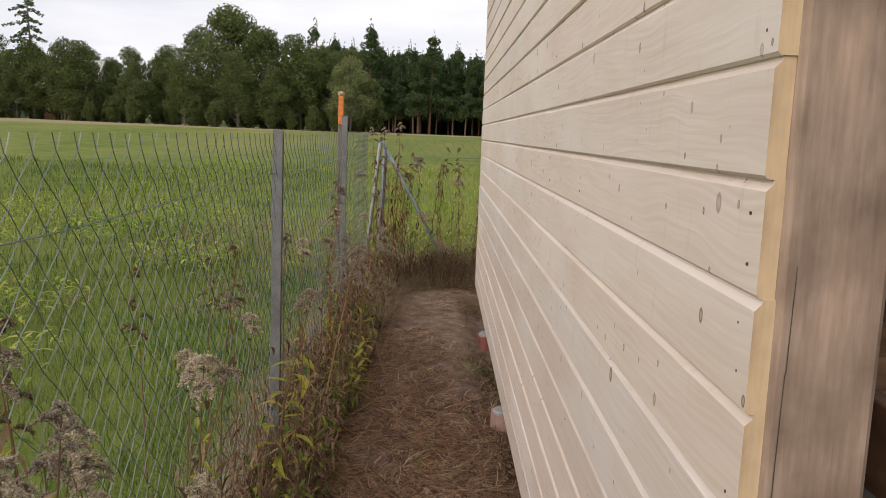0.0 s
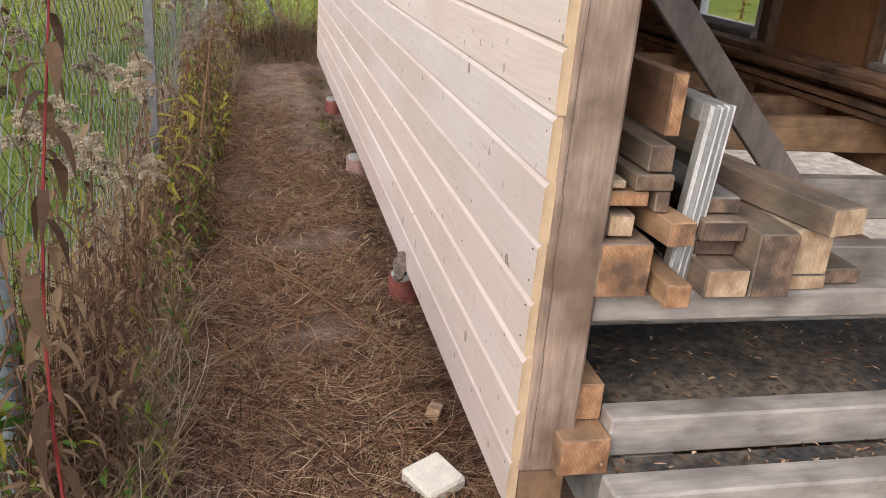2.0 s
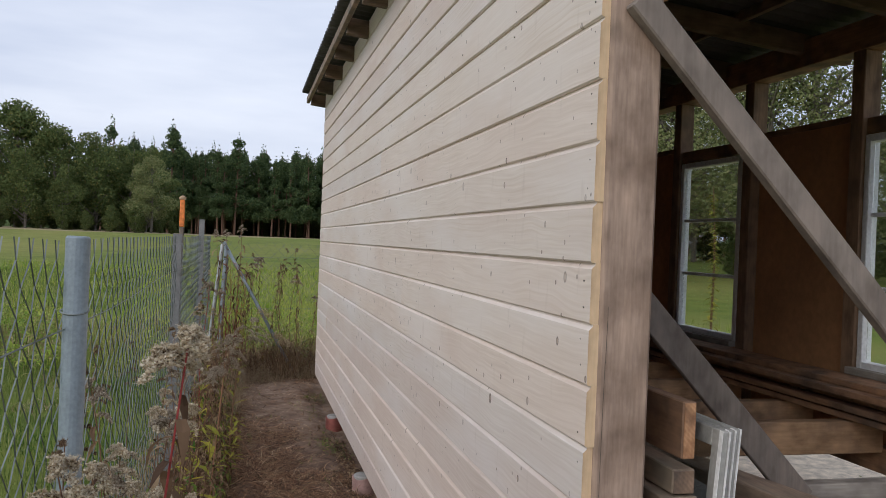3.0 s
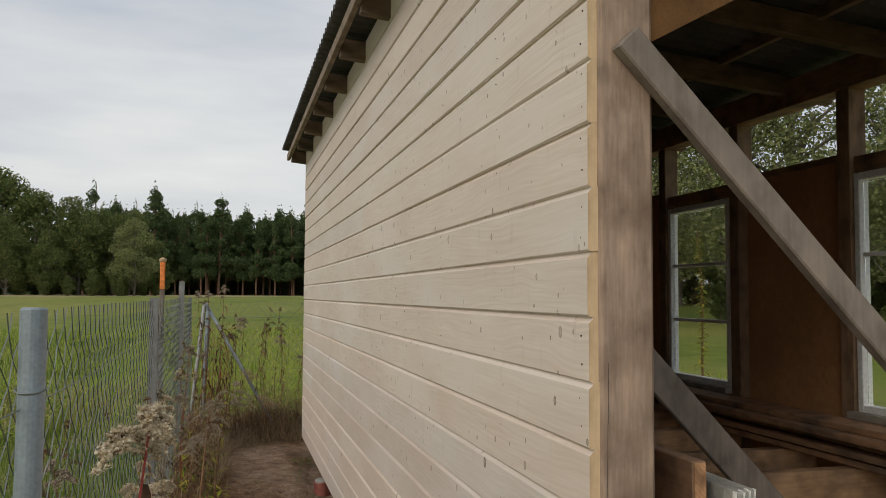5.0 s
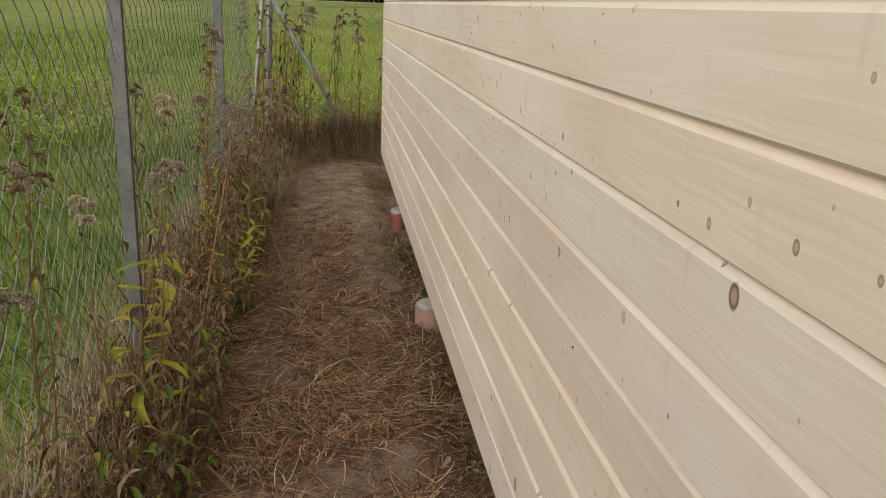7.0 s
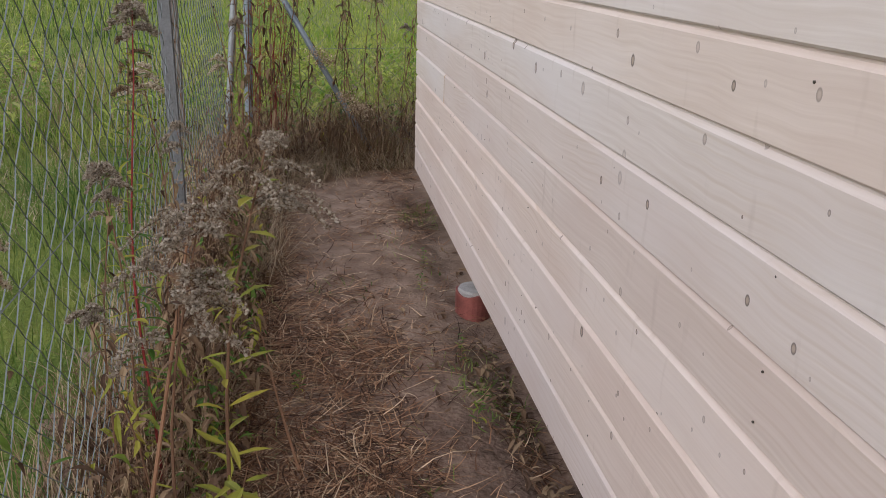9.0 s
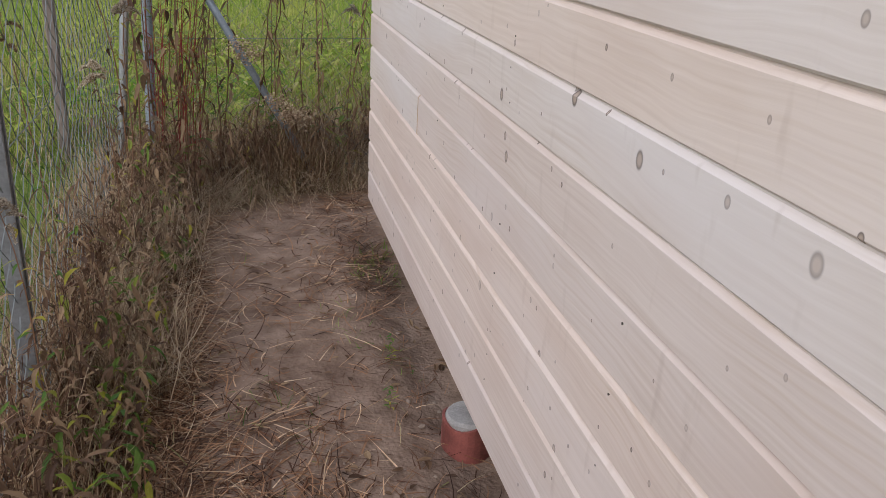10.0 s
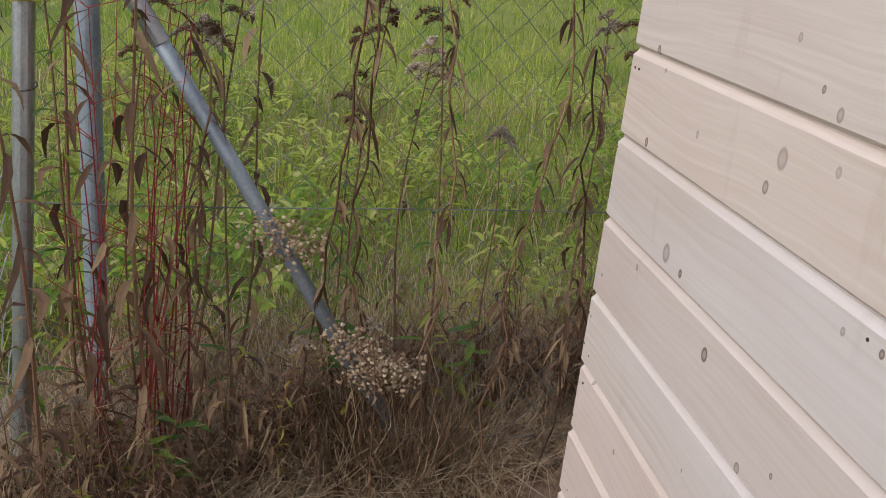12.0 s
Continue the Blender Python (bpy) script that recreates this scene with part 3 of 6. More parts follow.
xs, ys = axis_steps(-1.6, 1.2, 0.05, -1500, 1500), axis_steps(-1.0, 10.0, 0.06, -1500, 2500)
soil = Shape()
soil.v = [(x, y, height(x, y)) for y in ys for x in xs]
soil.f = [(j * len(xs) + i, j * len(xs) + i + 1, (j + 1) * len(xs) + i + 1, (j + 1) * len(xs) + i) for j in range(len(ys) - 1) for i in range(len(xs) - 1)]
single("ground", soil, "ground", "trodden brown soil path beside a green meadow", "ground", kind="structure", smooth=True)

# ---- the shed: clad side wall ----
WX, NEAR, FAR = 0.355, 0.86, 7.69
JOINT, COVER = 1.331, 0.1365
wall = thing("wall_west", (WX + 0.05, NEAR, 0.1), "shed wall clad with horizontal whitewashed spruce boards", "wall", kind="structure")
core = Shape().box((WX + 0.026, NEAR + 0.13, 0.16), (WX + 0.11, FAR, 2.93), 0.002)
part("wall_core", core, "brown_y", wall)
profile = [(0.0, 0.0040), (0.0, 0.1225), (0.0085, 0.1312), (0.0092, 0.1365), (0.024, 0.1365), (0.024, 0.0), (0.004, 0.0)]


def board_mesh(length, k):
    s = Shape()
    vs = []
    steps = 9
    for i in range(steps + 1):
        y = length * i / steps
        bow = 0.0015 * noise.noise((y * 0.8, k * 3.1, 0)) if 0 < i < steps else 0
        vs += [(px + bow, y, pz) for px, pz in profile]
    n = len(profile)
    fs = [(i * n + a, i * n + (a + 1) % n, (i + 1) * n + (a + 1) % n, (i + 1) * n + a) for i in range(steps) for a in range(n)]
    s.add(vs, fs + [tuple(range(n))[::-1], tuple(range(steps * n, steps * n + n))])
    me = s.mesh("board", ["clad", "endgrain"])
    for poly in me.polygons:
        if abs(poly.normal.y) > 0.9:
            poly.material_index = 1
    return me


nails = Shape()
for k in range(9, -12, -1):
    z = JOINT - COVER * k
    near = NEAR + rnd.uniform(-0.004, 0.004)
    cuts = [near, FAR] if k not in (5, -4, 1) else [near, {5: 6.72, -4: 3.9, 1: 3.1}[k], FAR]
    for a, b in zip(cuts, cuts[1:]):
        ob = new("board", board_mesh(b - a - 0.001, k + a))
        ob.location = (WX + rnd.uniform(-0.0015, 0.0015), a, z)
        ob.parent = wall
        ob.matrix_parent_inverse = Matrix.Translation(-wall.location)
    for y in [NEAR + 0.035] + list(np.arange(NEAR + 0.62, FAR, 0.62)) + [FAR - 0.03]:
        for dz in (0.035, 0.105):
            if rnd.random() < (0.9 if y < NEAR + 0.1 else 0.4):
                p = Vector((WX - 0.0012, y + rnd.uniform(-0.012, 0.012), z + dz + rnd.uniform(-0.01, 0.01)))
                nails.tube([p + Vector((0.002, 0, 0)), p], 0.0021, 7)
part("nail_heads", nails, "nail", wall, "dark nail heads", kind="stuff")

# corner post and the frame
post = thing("corner_post", (0.44, 0.92, 0.2), "brown weathered square timber corner post with a long crack", "post", kind="structure")
body = Shape()
W0, W1, Y0, Y1 = 0.377, 0.503, 0.851, 0.985
for z0, z1 in ((0.205, 2.93),):
    body.box((W0, Y0, z0), (W1, Y1, z1), 0.008)
part("post_body", body, "post", post)
crack = Shape()
pz = 0.25
while pz < 1.34:
    q = pz + rnd.uniform(0.12, 0.3)
    cx = 0.394 + 0.004 * math.sin(pz * 5)
    crack.add([(cx - 0.0004, Y0 - 0.0006, pz), (cx + 0.0008, Y0 - 0.0006, pz), (cx + 0.0021, Y0 - 0.0006, q), (cx + 0.0011, Y0 - 0.0006, q)], [(0, 1, 2, 3)])
    pz = q
part("drying_crack", crack, "nail", post, "thin dark drying crack")
single("sill_beam", Shape().box((0.379, 0.862, 0.10), (0.50, FAR, 0.203), 0.006), "fresh_y", "sill beam of fresh orange timber under the wall", "beam", kind="structure")

# ---- front braces and gable panel ----
single("brace_board", slope_box((0.427, 0.832, 2.055), (2.25, 0.832, 0.185), 0.064, 0.036), "grey_z", "grey weathered diagonal brace board nailed to the post", "brace")
single("inner_brace", slope_box((0.46, 1.75, 1.82), (1.60, 1.75, 0.62), 0.10, 0.03), "grey_z", "grey weathered inner diagonal brace board", "brace")
gable = Shape()
g = [(0.503, 2.06), (1.75, 2.74), (1.75, 2.84), (0.503, 2.93)]
gable.add([(x, y, z) for y in (0.865, 0.883) for x, z in g], [(0, 1, 2, 3), (7, 6, 5, 4), (0, 4, 5, 1), (1, 5, 6, 2), (2, 6, 7, 3), (3, 7, 4, 0)])
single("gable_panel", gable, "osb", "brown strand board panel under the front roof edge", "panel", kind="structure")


# ---- roof ----
def roof_z(x):
    return 2.965 - 0.105 * (x - 0.36)


for i, y in enumerate([0.92] + list(np.arange(1.62, 7.8, 0.76)) + [7.72]):
    r = slope_box((0.215, y, roof_z(0.215) - 0.07), (2.85, y, roof_z(2.85) - 0.07), 0.11, 0.055, 0.004, (0, 1, 0))
    tagged(single("rafter", r, "dark_x", "dark brown rafter with its tail sticking out under the eave", "rafter", "roof rafters"), kind="structure")
for x in (0.195, 0.85, 1.5, 2.15, 2.8):
    z = roof_z(x) - (0.045 if x < 0.3 else -0.008)
    b = Shape().box((x - 0.016, 0.6, z - 0.04), (x + 0.016, 7.9, z + 0.02), 0.003)
    tagged(single("roof_batten", b, "old_y", "weathered roof batten running along the eave", "batten", "roof battens"), kind="structure")
sheet = Shape()
cols = int((7.98 - 0.55) / 0.0127)
for side_z in (0.0, 0.006):
    for x in (0.135, 2.95):
        for i in range(cols + 1):
            y = 0.55 + i * 0.0127
            sheet.v.append((x, y, roof_z(x) + 0.035 + side_z + 0.02 * math.sin(2 * math.pi * y / 0.1016)))
n = cols + 1
for i in range(cols):
    sheet.f += [(i, i + 1, n + i + 1, n + i), (2 * n + i, 3 * n + i, 3 * n + i + 1, 2 * n + i + 1), (i, 2 * n + i, 2 * n + i + 1, i + 1), (n + i, n + i + 1, 3 * n + i + 1, 3 * n + i)]
single("corrugated_roof", sheet, "roof", "dark weathered corrugated roof sheets", "roof", kind="structure", smooth=False)

# ---- right wall with windows ----
RX = 2.6
east = thing("wall_east", (RX, 0.9, 0.1), "open timber frame wall with brown fibreboard panels", "wall", kind="structure")
for y in (0.9, 1.86, 2.70, 3.62, 4.47, 5.4, 6.4, 7.7):
    part("stud", Shape().box((RX - 0.05, y - 0.045, 0.6), (RX + 0.05, y + 0.045, 2.54), 0.004), "brown_z", east)
part("header", Shape().box((RX - 0.06, 0.85, 2.54), (RX + 0.06, 7.75, 2.69), 0.004), "brown_y", east)
part("bottom_rail", Shape().box((RX - 0.055, 0.85, 0.50), (RX + 0.055, 7.75, 0.62), 0.004), "brown_y", east)
for y0, y1, z0, z1 in ((0.95, 1.81, 0.62, 2.2), (2.75, 3.57, 0.62, 2.2), (4.52, 5.35, 0.62, 2.21), (5.45, 6.35, 0.62, 2.21), (6.45, 7.65, 0.62, 2.21), (1.91, 2.65, 0.62, 0.955), (3.67, 4.42, 0.62, 0.955)):
    part("panel", Shape().box((RX + 0.01, y0, z0), (RX + 0.03, y1, z1), 0.001), "panel", east)
    if z1 > 2:
        part("rail", Shape().box((RX + 0.0, y0, z1), (RX + 0.045, y1, z1 + 0.035), 0.003), "brown_y", east)
for y0, y1 in ((1.91, 2.65), (3.67, 4.42)):
    part("rail", Shape().box((RX - 0.03, y0, 2.125), (RX + 0.045, y1, 2.20), 0.003), "brown_y", east)


def window(y0, y1, z0, z1, index):
    w = thing("window_%d" % index, (RX, y0, z0), "white framed window with two glazing bars", "window", kind="structure")
    f = Shape()
    t, d0, d1 = 0.035, RX - 0.04, RX + 0.02
    f.box((d0, y0, z0), (d1, y0 + t, z1), 0.003).box((d0, y1 - t, z0), (d1, y1, z1), 0.003)
    f.box((d0, y0 + t, z0), (d1, y1 - t, z0 + t), 0.003).box((d0, y0 + t, z1 - t), (d1, y1 - t, z1), 0.003)
    part("window_frame", f, "whiteframe", w)
    for k in (1, 2):
        zc = z0 + t + (z1 - z0 - 2 * t) * k / 3
        part("glazing_bar", Shape().box((d0 + 0.015, y0 + t, zc - 0.01), (d1 - 0.015, y1 - t, zc + 0.01), 0.003), "whiteframe", w)
    for k in range(3):
        za = z0 + t + (z1 - z0 - 2 * t) * k / 3 + 0.011
        zb = z0 + t + (z1 - z0 - 2 * t) * (k + 1) / 3 - 0.011
        g = part("pane", Shape().box((RX - 0.012, y0 + t, za), (RX - 0.008, y1 - t, zb), 0.0005), "glass", w)
        g.visible_shadow = False
    part("window_sill", Shape().box((RX - 0.09, y0 - 0.02, z0 - 0.03), (RX - 0.042, y1 + 0.02, z0 + 0.004), 0.003), "grey_y", w)


window(1.915, 2.645, 0.965, 2.115, 2)
window(3.69, 4.41, 0.965, 2.115, 1)
single("wall_north", Shape().box((0.505, 7.62, 0.2), (2.54, 7.66, 2.7), 0.002), "panel", "brown fibreboard end wall", "wall", kind="structure")

# ---- floor frame ----
for y, z1, mat in ((1.30, 0.615, "grey_x"), (1.82, 0.665, "grey_x"), (2.46, 0.75, "brown_x"), (2.95, 0.75, "brown_x"), (3.6, 0.75, "brown_x"), (4.3, 0.75, "brown_x"), (5.1, 0.75, "brown_x"), (5.9, 0.75, "brown_x"), (6.8, 0.75, "brown_x")):
    tagged(single("floor_joist", Shape().box((0.50, y - 0.035, z1 - 0.15), (RX - 0.055, y + 0.035, z1), 0.005), mat, "brown timber floor joist across the open shed", "joist", "floor joists"), kind="structure")
for y in (2.2, 4.0, 6.0):
    single("floor_pier", Shape().box((1.5, y - 0.06, -0.1), (1.62, y + 0.06, 0.45), 0.006), "brown_z", "short timber pier under the floor bearer", "pier", kind="structure")
single("floor_bearer", Shape().box((1.49, 1.35, 0.45), (1.63, 7.6, 0.598), 0.005), "brown_y", "long brown bearer under the joists", "beam", kind="structure")
dust = Shape()
dxs, dys = np.linspace(0.55, 4.6, 30), np.linspace(1.5, 7.4, 50)
dust.v = [(x, y, height(x, y) + 0.02 + 0.02 * noise.noise((x * 5, y * 5, 4))) for y in dys for x in dxs]
dust.f = [(j * 30 + i, j * 30 + i + 1, j * 30 + 31 + i, j * 30 + 30 + i) for j in range(49) for i in range(29)]
single("sawdust_layer", dust, "sawdust", "pale sawdust and sand under the floor frame", "sawdust", kind="stuff", smooth=True)


# ---- stacked timber on the front bearer ----
def log(name, x0, x1, z0, z1, y0, length, mat, cut, label, category="timber", skew=0.0):
    """A sawn timber lying along y, with its cut end as a part."""
    t = thing(name, ((x0 + x1) / 2, y0, z0), label, category, "stacked timber")
    m = Matrix.Translation((x0, y0, z0)) @ Matrix.Rotation(skew, 4, "Z")
    w, h = x1 - x0, z1 - z0
    part("beam_body", Shape().box((0, 0.003, 0), (w, length, h), 0.003, m), mat, t)
    part("cut_end", Shape().box((0.003, -0.001, 0.003), (w - 0.003, 0.0025, h - 0.003), 0.001, m), cut, t, "rough sawn end grain")


single("front_bearer", Shape().box((0.503, 0.872, 0.585), (RX + 0.05, 0.955, 0.66), 0.008), "grey_x", "grey weathered bearer plank carrying the stacked timber", "beam", kind="structure")
single("bearer_plate", Shape().box((0.503, 0.99, 0.545), (RX, 1.07, 0.60), 0.006), "grey_x", "weathered lower bearer plank", "beam", kind="structure")
log("timber_beam", 0.495, 0.617, 0.661, 0.787, 0.845, 2.2, "old_y", "cut_orange", "thick square old beam with an orange sawn end")
log("timber_batten", 0.632, 0.690, 0.661, 0.715, 0.785, 0.34, "fresh_y", "cut_orange", "short fresh orange batten on the bearer")
log("timber_batten", 0.632, 0.696, 0.790, 0.846, 0.815, 0.8, "fresh_y", "cut_orange", "long fresh orange batten across the stack", skew=0.10)
log("timber_beam", 0.752, 0.858, 0.661, 0.729, 0.835, 1.9, "old_y", "cut_pale", "flat beam with a two-toned sawn end")
log("timber_beam", 0.862, 0.962, 0.661, 0.815, 0.83, 2.1, "old_y", "cut_dark", "dark reddish square beam in the stack")
log("timber_plank", 0.752, 0.857, 0.733, 0.772, 0.915, 1.8, "old_y", "cut_dark", "thin dark old plank in the stack", skew=-0.02)
log("timber_plank", 0.748, 0.857, 0.777, 0.825, 0.885, 1.9, "old_y", "cut_dark", "mossy old plank with dark end")
log("timber_plank", 0.745, 0.855, 0.830, 0.868, 0.93, 1.8, "grey_y", "cut_dark", "thin greyish plank on top of the stack", skew=-0.03)
log("timber_plank", 0.966, 1.085, 0.661, 0.70, 0.872, 2.0, "grey_y", "cut_pale", "greyish plank under the pale beams")
log("timber_beam", 0.972, 1.072, 0.704, 0.815, 0.862, 1.6, "pale_y", "cut_pale", "pale beam with a clean sawn end")
log("timber_beam", 1.005, 1.108, 0.818, 0.884, 0.80, 1.3, "old_y", "cut_pale", "brown beam with a pale sawn end lying askew", skew=0.22)
log("timber_plank", 1.10, 1.20, 0.661, 0.70, 0.90, 2.1, "old_y", "cut_dark", "dark rough plank on the bearer")
log("timber_plank", 0.652, 0.688, 0.998, 1.138, 0.955, 1.3, "brown_y", "cut_orange", "wide reddish plank standing on edge", skew=0.02)
log("timber_batten", 0.588, 0.645, 0.938, 0.996, 0.88, 1.5, "old_y", "cut_dark", "old brown batten in the stack")
log("timber_plank", 0.562, 0.650, 0.898, 0.934, 0.87, 1.4, "old_y", "cut_dark", "old flat plank in the stack")
log("timber_batten", 0.617, 0.650, 0.848, 0.895, 0.875, 1.2, "old_y", "cut_dark", "dark short batten in the stack")
log("timber_plank", 0.505, 0.600, 0.862, 0.895, 0.875, 1.2, "fresh_y", "cut_orange", "orange split plank in the stack")
log("timber_plank", 0.505, 0.545, 0.90, 0.918, 0.88, 0.9, "pale_y", "cut_pale", "thin whitish board with red paint on its end")
log("timber_batten", 0.512, 0.572, 0.795, 0.845, 0.87, 1.0, "old_y", "cut_pale", "brown batten between the beams", skew=-0.04)
log("timber_beam", 0.47, 0.575, 0.325, 0.42, 0.88, 0.42, "fresh_y", "cut_orange", "short orange beam offcut beside the post")
log("timber_block", 0.452, 0.575, 0.228, 0.322, 0.80, 0.3, "fresh_y", "cut_orange", "orange block offcut at the foot of the post")

for i, x in enumerate((0.700, 0.722, 0.744)):
    sash = thing("window_sash", (x, 0.9, 0.663), "old grey white-edged window sash leaning in the stack", "window sash", "stored window sashes")
    m = Matrix.Translation((x, 0.895 + 0.012 * i, 0.663)) @ Matrix.Rotation(0.075, 4, "Y")
    rim, sheet_of_glass = Shape(), Shape()
    L, H, T = 0.78, 0.418, 0.018
    rim.box((-T / 2, 0, 0), (T / 2, 0.045, H), 0.003, m).box((-T / 2, L - 0.045, 0), (T / 2, L, H), 0.003, m)
    rim.box((-T / 2, 0.045, 0), (T / 2, L - 0.045, 0.045), 0.003, m).box((-T / 2, 0.045, H - 0.045), (T / 2, L - 0.045, H), 0.003, m)
    part("sash_frame", rim, "greyframe", sash)
    edge = Shape().box((T / 2 + 0.0005, -0.003, 0), (T / 2 + 0.0022, 0.012, H), 0.001, m).box((-T / 2 - 0.0022, -0.003, 0), (-T / 2 - 0.0005, 0.012, H), 0.001, m)
    part("white_edge", edge, "oldwhite", sash, "white painted edge strip")
    part("pane", sheet_of_glass.box((-0.002, 0.045, 0.045), (0.002, L - 0.045, H - 0.045), 0.0005, m), "glass", sash)

# ---- front platform ----
single("platform_felt", Shape().box((0.505, 0.905, 0.325), (RX, 1.33, 0.345), 0.003), "felt", "platform covered with worn black roofing felt", "platform")
single("platform_strip", Shape().box((0.58, 0.715, 0.25), (RX, 0.80, 0.272), 0.003), "felt", "narrow strip of black felt between planks", "platform")
single("platform_plank", Shape().box((0.578, 0.825, 0.255), (RX, 0.90, 0.36), 0.006), "grey_x", "grey weathered platform edge plank with a pale top", "plank")
single("platform_plank", Shape().box((0.51, 0.62, 0.16), (RX, 0.705, 0.305), 0.006), "grey_x", "pale grey front plank of the platform", "plank")
for x in (0.7, 1.6, 2.5):
    single("platform_pier", Shape().box((x - 0.07, 0.73, -0.1), (x + 0.07, 1.2, 0.245), 0.01), "concrete", "concrete block under the platform", "block", "platform piers")
single("platform_backing", Shape().box((0.505, 1.335, 0.30), (RX, 1.36, 0.46), 0.004), "grey_x", "weathered plank closing the platform back", "plank")
felt_cleat = slope_box((1.42, 0.985, 0.50), (1.47, 0.985, 0.60), 0.03, 0.012)
single("wood_cleat", felt_cleat, "old_y", "small dark cleat nailed under the bearer", "cleat")

crumbs = Shape()
for _ in range(420):
    x, y = rnd.uniform(0.52, 2.2), rnd.choice((rnd.uniform(0.91, 1.32), rnd.uniform(0.91, 1.32), rnd.uniform(0.72, 0.795)))
    z, a = (0.347 if y > 0.85 else 0.274), rnd.uniform(0, 6.28)
    crumbs.leaf((x, y, z + 0.002), (math.cos(a), math.sin(a), 0.12), rnd.uniform(0.008, 0.035), rnd.uniform(0.003, 0.01), 0.1)
single("wood_crumbs", crumbs, "straw", "wood chips and dry leaf crumbs on the felt", "crumbs", kind="stuff")

# ---- dark planks piled along the window wall ----
for i, (x, z, y0, y1, mat) in enumerate(((2.42, 0.76, 1.3, 5.6, "brown_y"), (2.40, 0.80, 1.5, 5.2, "brown_y"), (2.44, 0.84, 1.2, 5.4, "brown_y"), (2.36, 0.875, 1.7, 5.0, "brown_y"), (2.43, 0.905, 1.4, 4.9, "brown_y"))):
    b = Shape().box((x - 0.09, y0, z), (x + 0.09, y1, z + 0.03), 0.004, Matrix.Rotation(0.0, 4, "Z"))
    tagged(single("loose_plank", b, mat, "dark old plank piled along the window wall", "plank"), group="piled planks")

# ---- piers under the wall ----
for y in (2.46, 4.29, 6.04):
    p = thing("pier", (0.40, y, GROUND), "concrete pier cast in a bleached pink pipe" if 4 < y < 5 else "concrete pier cast in a faded red plastic pipe", "pier", "wall piers")
    c = Shape()
    c.tube([(0.388, y, -0.2), (0.388, y, 0.022), (0.388, y, 0.032)], [0.066, 0.066, 0.06], 20)
    part("concrete_core", c, "concrete", p, smooth=False)
    part("packing_block", Shape().box((0.395, y - 0.06, 0.033), (0.49, y + 0.07, 0.099), 0.004), "old_y", p, "dark wooden packing")
    s = Shape()
    ring = [(0.388 + 0.074 * math.cos(a), y + 0.074 * math.sin(a)) for a in np.linspace(0, 2 * math.pi, 25)[:-1]]
    inner = [(0.388 + 0.067 * math.cos(a), y + 0.067 * math.sin(a)) for a in np.linspace(0, 2 * math.pi, 25)[:-1]]
    vs = [(a, b, -0.2) for a, b in ring] + [(a, b, 0.018 + 0.008 * math.sin(7 * i)) for i, (a, b) in enumerate(ring)] + [(a, b, 0.018 + 0.008 * math.sin(7 * i)) for i, (a, b) in enumerate(inner)]
    s.add(vs, [f for i in range(24) for f in ((i, (i + 1) % 24, 24 + (i + 1) % 24, 24 + i), (24 + i, 24 + (i + 1) % 24, 48 + (i + 1) % 24, 48 + i))])
    part("pipe_shell", s, "pinkpipe" if 4 < y < 5 else "redpipe", p, "bleached pink pipe shell" if 4 < y < 5 else "faded broken red pipe shell")
single("gravel_lump", Shape().blob((0.335, 2.33, 0.11), 0.034, 1.4, 0.35).blob((0.342, 2.34, 0.15), 0.027, 1.2, 0.35).blob((0.33, 2.32, 0.07), 0.028, 1.1, 0.35), "mortar", "lump of speckled dried mortar stuck to the wall foot", "mortar lump")
m = pose(0.245, 1.14, height(0.245, 1.14) + 0.028, 6, -5, 28)
single("foam_block", Shape().box((-0.065, -0.065, -0.025), (0.065, 0.065, 0.025), 0.008, m), "styrofoam", "dirty white foam offcut lying on straw", "block")
m = pose(0.32, 1.50, height(0.32, 1.5) + 0.03, 10, 12, 65)
single("wood_offcut", Shape().box((-0.032, -0.022, -0.025), (0.032, 0.022, 0.025), 0.004, m), "cut_pale", "small pale wood offcut lying on straw", "block")

# ---- fence ----
FX, FEND = -0.742, 8.22
fence = thing("fence", (FX, 0, 0), "chain-link wire fence on grey steel posts", "fence", kind="")


def chain_link(a, b, top, cell=0.046, r=0.0014):
    """Zigzag wires hooked into each other between two ground points."""
    a, b = Vector(a), Vector(b)
    d = (b - a).normalized()
    nrm = Vector((d.y, -d.x, 0))
    s = Shape()
    count, rows = int((b - a).length / cell), int(top / cell)
    for i in range(count):
        pts = []
        sag = 0.012 * noise.noise((i * 0.07, 3.0, 0))
        for k in range(rows + 1):
            u = (i + ((k + i) % 2)) * cell + 0.006 * noise.noise((i * 0.3, k * 0.25, 7.0))
            w = 0.0022 if (k % 2) else -0.0022
            wave = 0.022 * noise.noise((u * 0.9, k * 0.12, 1.0))
            pts.append(a + d * u + nrm * (w + wave) + Vector((0, 0, 0.015 + k * cell + sag)))
        pts.append(pts[-1] + d * (cell * 0.35 * (1 if (rows + i) % 2 == 0 else -1)) + Vector((0, 0, cell * 0.8)))
        s.tube(pts, r, 3, False)
    return s


